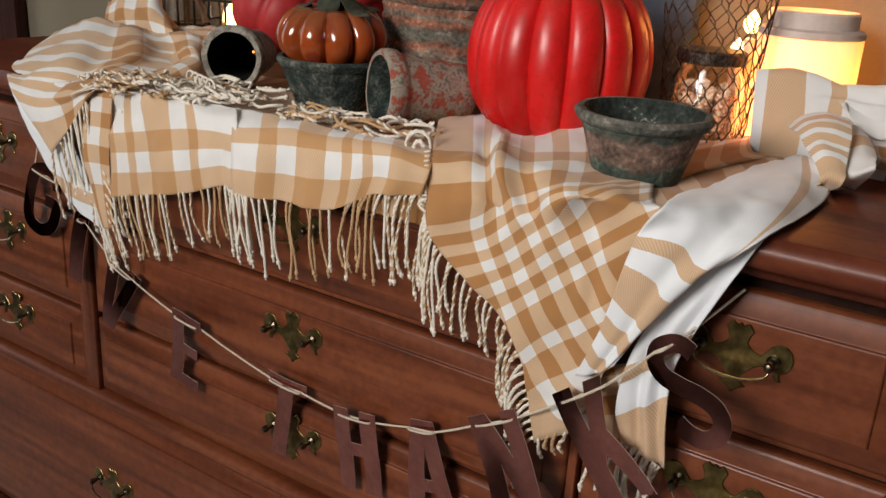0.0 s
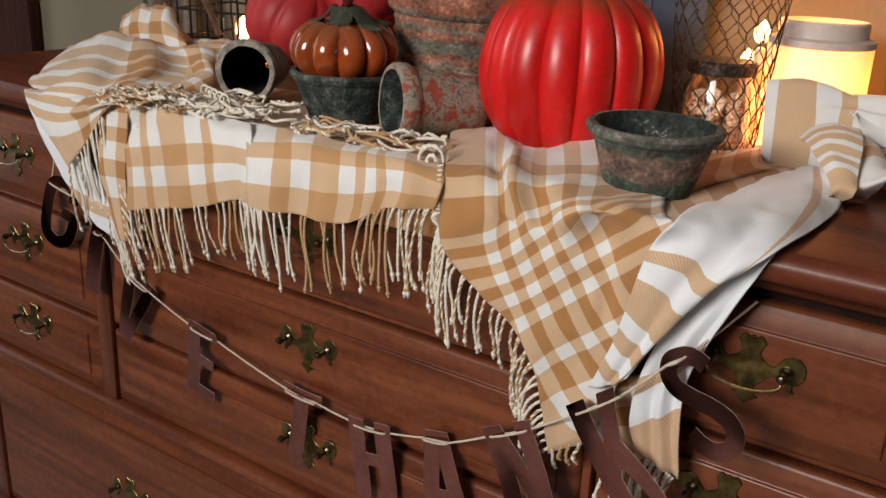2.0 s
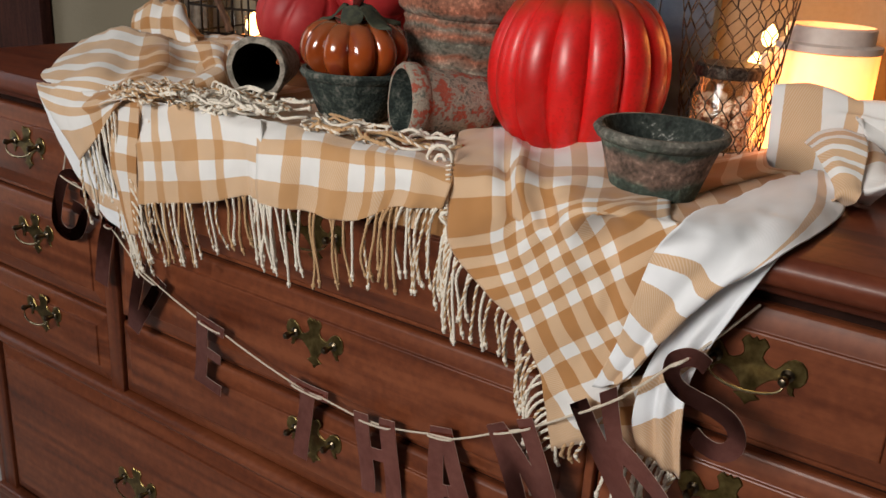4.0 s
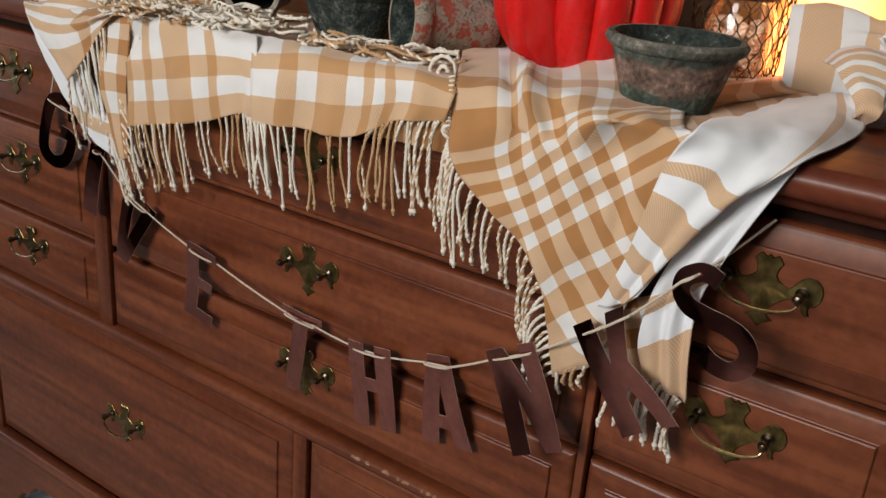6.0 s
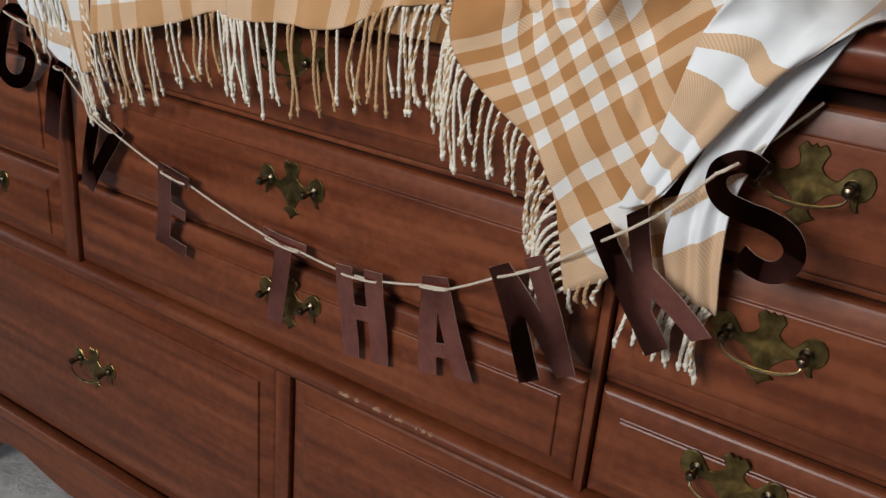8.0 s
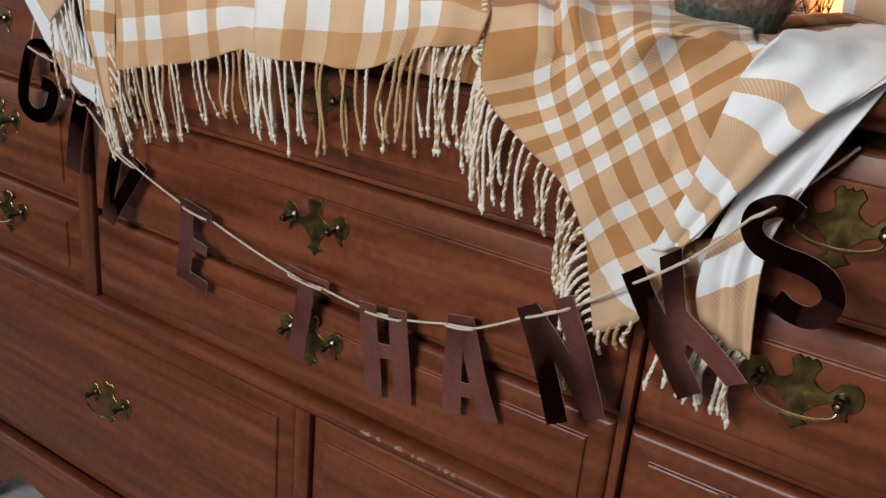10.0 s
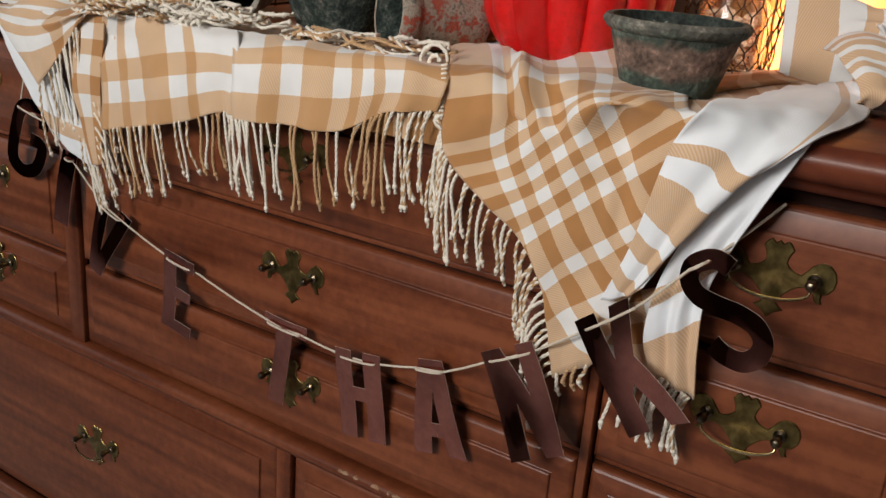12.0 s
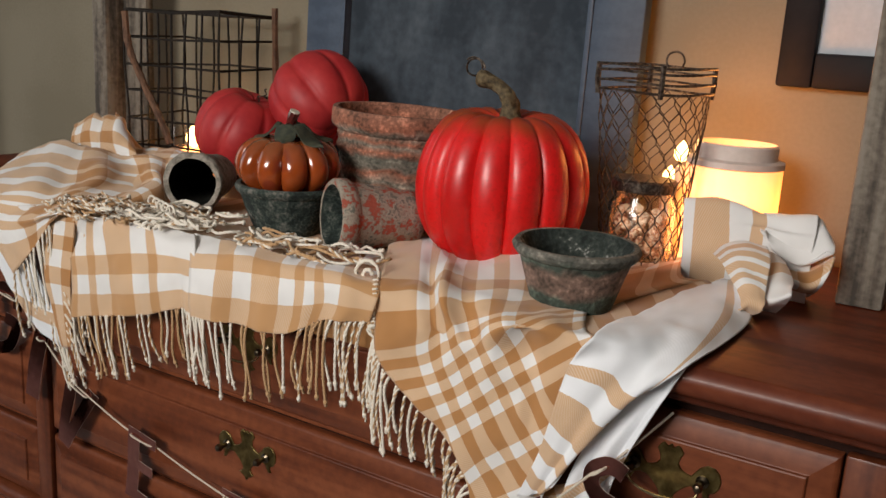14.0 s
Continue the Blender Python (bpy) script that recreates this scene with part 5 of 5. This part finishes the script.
CAGE_R3e = (
    ((0.558, 0.21, 1.019), (0.573, 0.21, 1.017), (0.584, 0.21, 1.01)),
    ((0.568, 0.18, 1.006), (0.584, 0.18, 1.006), (0.598, 0.18, 0.996)),
    ((0.576, 0.15, 0.989), (0.592, 0.15, 0.992), (0.604, 0.15, 0.995)),
    ((0.577, 0.14, 0.976), (0.591, 0.14, 0.982), (0.605, 0.14, 0.991)),
    ((0.557, 0.190, 0.958), (0.571, 0.190, 0.958), (0.585, 0.190, 0.958)),
)
CAGE_B2 = (
    ((0.369, 0.236, 0.964), (0.396, 0.3, 0.964), (0.429, 0.368, 0.964)),
    ((0.419, -0.013, 0.964), (0.451, 0.077, 0.972), (0.478, 0.195, 0.976)),
    ((0.438, -0.02, 0.964), (0.460, 0.092, 0.968), (0.505, 0.216, 0.970)),
    ((0.456, -0.04, 0.960), (0.511, 0.012, 0.962), (0.535, 0.134, 0.962)),
)
CAGE_E = (
    ((0.385, -0.028, 0.775), (0.415, -0.030, 0.785), (0.445, -0.028, 0.800), (0.475, -0.030, 0.815)),
    ((0.405, -0.027, 0.735), (0.435, -0.029, 0.745), (0.462, -0.027, 0.755), (0.490, -0.029, 0.765)),
    ((0.425, -0.026, 0.700), (0.448, -0.028, 0.706), (0.472, -0.026, 0.712), (0.497, -0.028, 0.718)),
)
# sheet lying under the pots
bm = bmesh.new()
layer = bm.loops.layers.uv.new("cloth")
NX, NY = 90, 34
LIP = ((-0.038, 0.89), (-0.039, 0.915), (-0.0385, 0.942), (-0.034, 0.9545), (-0.025, 0.9565))


def sheet(i, j):
    x = -0.47 + 0.80 * i / NX
    if j < 5:
        return (x, *LIP[j])
    return (x, -0.02 + 0.245 * (j - 5) / (NY - 5), 0.9562 + 0.0016 * (1 + noise.noise((i * 0.16, j * 0.2, 4))))


under = [[bm.verts.new(sheet(i, j)) for j in range(NY + 1)] for i in range(NX + 1)]
for i in range(NX):
    for j in range(NY):
        f = bm.faces.new((under[i][j], under[i + 1][j], under[i + 1][j + 1], under[i][j + 1]))
        for loop, (ii, jj) in zip(f.loops, ((i, j), (i + 1, j), (i + 1, j + 1), (i, j + 1))):
            loop[layer].uv = ((0.80 * ii / NX) % 0.4, 0.25 * jj / NY)
ob = part("cloth_panel", bm, M_PLAID_R, throw, angle=180)

drape(CAGE_A1, M_PLAID_A, throw, 1, 0.0040, 0.0022, folds=((0.22, 0.07, 0.005, 0.15, 1.6, 0.05), (0.55, 0.06, -0.004, 0.2, 1.6, -0.06), (0.78, 0.07, 0.005, 0.3, 1.6, 0.04)))
drape(CAGE_A2, M_PLAID_A2, throw, 2, 0.0042, 0.0028, folds=((0.18, 0.06, 0.005, 0.2, 1.6, 0.06), (0.42, 0.06, -0.005, 0.2, 1.6, -0.05), (0.66, 0.06, 0.006, 0.2, 1.6, 0.05), (0.84, 0.05, -0.004, 0.2, 1.6, 0.0)))
drape(CAGE_B, M_PLAID_B, throw, 3, 0.0055, threads=THREADS_B, folds=((0.27, 0.06, 0.011, 0.05, 0.62, 0.10), (0.40, 0.05, -0.009, 0.08, 0.60, 0.14), (0.56, 0.06, 0.007, 0.10, 0.75, -0.10), (0.80, 0.06, 0.008, 0.25, 0.90, -0.05)))
drape(CAGE_B2, M_PLAID_R, throw, 13, 0.003, shift=(0.0, 0.03))
drape(CAGE_D1, M_PLAID_D, throw, 4, 0.0035, shear=-0.32, folds=((0.30, 0.12, 0.005, 0.30, 1.1, 0.2), (0.62, 0.10, -0.004, 0.2, 1.1, 0.1)))
drape(CAGE_D2, M_PLAID_D2, throw, 5, 0.004, 0.003, folds=((0.30, 0.12, 0.005, 0.1, 1.3, 0.1), (0.55, 0.10, -0.004, 0.1, 1.3, 0.1), (0.80, 0.10, 0.004, 0.1, 1.3, 0.05)))
drape(CAGE_E, M_PLAID_R, throw, 15, 0.0015)
drape(CAGE_C1, M_PLAID_C, throw, 6, 0.0045, folds=((0.35, 0.05, 0.008, 0.0, 0.6, -0.1), (0.48, 0.05, -0.008, 0.0, 0.6, -0.05), (0.66, 0.06, 0.007, 0.05, 0.6, 0.0)))
drape(CAGE_C2, M_PLAID_SKYLIT, throw, 7, 0.003)
drape(CAGE_C3, M_PLAID_R, throw, 8, 0.002)
drape(CAGE_R2, M_PLAID_R, throw, 9, 0.003, folds=((0.35, 0.07, -0.010, 0.05, 1.0, 0.1), (0.62, 0.07, 0.008, 0.1, 1.0, 0.15)))
drape(CAGE_C4, M_PLAID_R, throw, 17, 0.006, shift=(0.03, 0.0))
drape(CAGE_R3a, M_PLAID_R3A, throw, 10, 0.003)
drape(CAGE_R3b, M_PLAID_R3B, throw, 11, 0.003)
drape(CAGE_R3c, M_PLAID_R3C, throw, 12, 0.003)
drape(CAGE_R3d, M_PLAID_R, throw, 16, 0.002, shift=(0.02, 0.02))
drape(CAGE_R3e, M_PLAID_R3E, throw, 14, 0.003, shear=0.9)

# ---- fringe ----
M_YARN = [material("cream_yarn", [(0.72, 0.65, 0.54), (0.86, 0.81, 0.72)], 0.95, scale=(150, 150, 150), bump=0.6, bump_dist=0.0008, sheen=0.2, spec=0.2),
          material("tan_yarn", [(0.44, 0.26, 0.12), (0.58, 0.38, 0.21)], 0.95, scale=(150, 150, 150), bump=0.6, bump_dist=0.0008, sheen=0.2, spec=0.2)]


def cord(line, kind, radius=0.0019, knot=True, parent=throw):
    """Two yarns twisted round a line; kind 0 cream, 1 tan, 2 one of each."""
    line = [np.array(p, float) for p in line]
    length = sum(np.linalg.norm(b - a) for a, b in zip(line, line[1:]))
    bm = bmesh.new()
    sides = []
    for strand in (0, 1):
        pts, s = [], 0.0
        for i, p in enumerate(line):
            if i:
                s += np.linalg.norm(p - line[i - 1])
            d = line[min(i + 1, len(line) - 1)] - line[max(i - 1, 0)]
            d = d / (np.linalg.norm(d) + 1e-9)
            e1 = np.cross(d, (0.2, 0.9, 0.3))
            e1 = e1 / (np.linalg.norm(e1) + 1e-9)
            e2 = np.cross(d, e1)
            a = 2 * math.pi * s / 0.013 + strand * math.pi
            pts.append(p + radius * (0.48 if kind == 2 else 0.34) * (e1 * math.cos(a) + e2 * math.sin(a)))
        before = len(bm.faces)
        tube(bm, pts, radius * (0.70 if kind == 2 else 0.80), 5)
        bm.faces.ensure_lookup_table()
        for f in bm.faces[before:]:
            f.material_index = 1 if strand and kind == 2 else 0
    if knot:
        k0 = len(line) - max(2, int(0.009 / (length / (len(line) - 1))) + 1)
        c = line[max(1, k0)]
        r = bmesh.ops.create_icosphere(bm, subdivisions=1, radius=radius * 1.65)
        for v in r["verts"]:
            v.co.z *= 1.25
            v.co += Vector(c)
    ob = part("tassel", bm, M_YARN[1 if kind == 1 else 0], parent, angle=180)
    ob.data.materials.append(M_YARN[1])
    return ob


rng = random.Random(17)


def hang(p, length, kind, lean=0.0, out=0.0, wave=0.006, steps=22):
    """A tassel that falls from p."""
    a, b = rng.uniform(0, 6.28), rng.uniform(0, 6.28)
    line = []
    for i in range(steps + 1):
        s = i / steps
        x = p[0] + lean * (1 - math.exp(-4 * s)) + wave * s * math.sin(a + 5 * s) - wave * s * math.sin(a)
        y = min(-0.009, p[1] - out * s * (1 - s) * 2 + (0.012 if p[1] < -0.03 else 0.0) * s + wave * 0.5 * s * math.sin(b + 4 * s))
        line.append((x, y, p[2] - length * s))
    cord(line, kind)


def edge_fringe(cage, path, count, length, kinds, lean=0.0, spread=0.016, wave=0.012):
    count = int(count * 1.1)
    for i in range(count):
        t = (i + rng.uniform(0.1, 0.9)) / count
        p = cage_point(cage, *path(t))
        hang(p, length * rng.uniform(0.78, 1.06), rng.choice(kinds(t)), lean + 0.4 * rng.uniform(-spread, spread), rng.uniform(0, 0.008), wave * rng.choice((0.15, 0.25, 0.5)))


edge_fringe(CAGE_A1, lambda t: (0.99, 0.32 * t), 12, 0.088, lambda t: (2, 2, 0, 1), 0.004, 0.016)
edge_fringe(CAGE_A1, lambda t: (0.99, 0.32 + 0.5 * t), 9, 0.082, lambda t: (1, 1, 2, 0))
edge_fringe(CAGE_A1, lambda t: (0.99, 0.82 + 0.17 * t), 6, 0.09, lambda t: (0, 0, 0, 2), 0.002)
edge_fringe(CAGE_A2, lambda t: (0.99, 0.01 + 0.1 * t), 6, 0.09, lambda t: (0,), 0.002)
edge_fringe(CAGE_A2, lambda t: (0.99, 0.12 + 0.42 * t), 9, 0.1, lambda t: (0,) if t < 0.35 or t > 0.88 else (1, 1, 2))
edge_fringe(CAGE_A2, lambda t: (0.99, 0.58 + 0.4 * t), 14, 0.102, lambda t: (1, 1, 2) if t < 0.45 else (0, 2, 1, 0), -0.012, 0.02)
edge_fringe(CAGE_B, lambda t: (0.42 + 0.2 * t, 0.0), 13, 0.102, lambda t: (0, 0, 2), -0.010, 0.016)
edge_fringe(CAGE_B, lambda t: (0.62 + 0.19 * t, 0.0), 12, 0.074, lambda t: (2, 2, 0), -0.008, 0.010)
edge_fringe(CAGE_B, lambda t: (0.80 + 0.2 * t, 0.0), 12, 0.075, lambda t: (0, 0, 2), -0.022, 0.008, 0.008)
edge_fringe(CAGE_B, lambda t: (0.995, 0.05 + 0.7 * t), 4, 0.03, lambda t: (1, 2, 0))
edge_fringe(CAGE_E, lambda t: (0.995, t), 7, 0.06, lambda t: (0, 0, 2), -0.006, 0.01)
edge_fringe(CAGE_C2, lambda t: (0.3 + 0.5 * t, 0.9), 8, 0.08, lambda t: (0, 0, 2), 0.01, 0.012)
edge_fringe(CAGE_D2, lambda t: (0.995, t), 9, 0.075, lambda t: (0, 0, 0, 2), -0.006, 0.01)
edge_fringe(CAGE_C1, lambda t: (0.995, 0.78 * t), 10, 0.1, lambda t: (0, 0, 0, 2), 0.004, 0.01)
edge_fringe(CAGE_C2, lambda t: (0.86 + 0.12 * t, 0.6), 5, 0.075, lambda t: (0, 0, 2), 0.0, 0.012)
edge_fringe(CAGE_C3, lambda t: (0.5 + 0.45 * t, 0.7), 6, 0.075, lambda t: (2, 2, 0), 0.02, 0.01)
# small loops along the corner's selvedge
for i in range(11):
    p = cage_point(CAGE_B, 0.20 + 0.22 * i / 10, 0.0)
    cord([(p[0] - 0.009 * math.sin(math.pi * k / 8), p[1] - 0.003, p[2] + 0.003 - 0.014 * k / 8) for k in range(9)], rng.choice((0, 2)), 0.0018, False)


def tangle(centre, half, count, kinds, reach, height):
    """Loose fringe lying in curls on the top."""
    for _ in range(count):
        x, y = centre[0] + rng.uniform(-1, 1) * half[0], centre[1] + rng.uniform(-1, 1) * half[1]
        a = rng.uniform(0, 2 * math.pi)
        z = TOP + 0.011 + rng.random() * height
        pts = []
        for k in range(6):
            pts.append((x, y, max(TOP + 0.009, z + rng.uniform(-0.004, 0.004))))
            a += rng.uniform(-1.1, 1.3)
            x, y = x + reach / 5 * math.cos(a), y + 0.8 * reach / 5 * math.sin(a)
            x = min(max(x, centre[0] - half[0] * 1.35), centre[0] + half[0] * 1.35)
            y = min(max(y, centre[1] - half[1] * 1.4), centre[1] + half[1] * 1.4)
        cord(spline(pts, 6), rng.choice(kinds), 0.0020, rng.random() < 0.6)


tangle((-0.255, -0.018, 0), (0.058, 0.030), 48, (2, 2, 2, 1, 0), 0.09, 0.022)
tangle((-0.135, 0.006, 0), (0.062, 0.030), 44, (0, 0, 0, 2), 0.10, 0.020)
tangle((0.060, 0.012, 0), (0.095, 0.022), 36, (1, 1, 2, 0), 0.09, 0.014)
for i in range(5):
    bx = -0.205 + 0.017 * i
    pts = [(bx + 0.013 * math.cos(b), 0.022 - 0.007 * i + 0.003 * b, TOP + 0.024 + 0.013 * math.sin(b)) for b in [k * 0.35 for k in range(18)]]
    cord(pts, 0, 0.0019, False)
pts = [(0.205 + (0.003 + 0.0009 * k) * math.cos(k * 0.55), -0.030, TOP + 0.016 + (0.003 + 0.0009 * k) * math.sin(k * 0.55)) for k in range(20)]
cord(pts, 0, 0.0024, False)
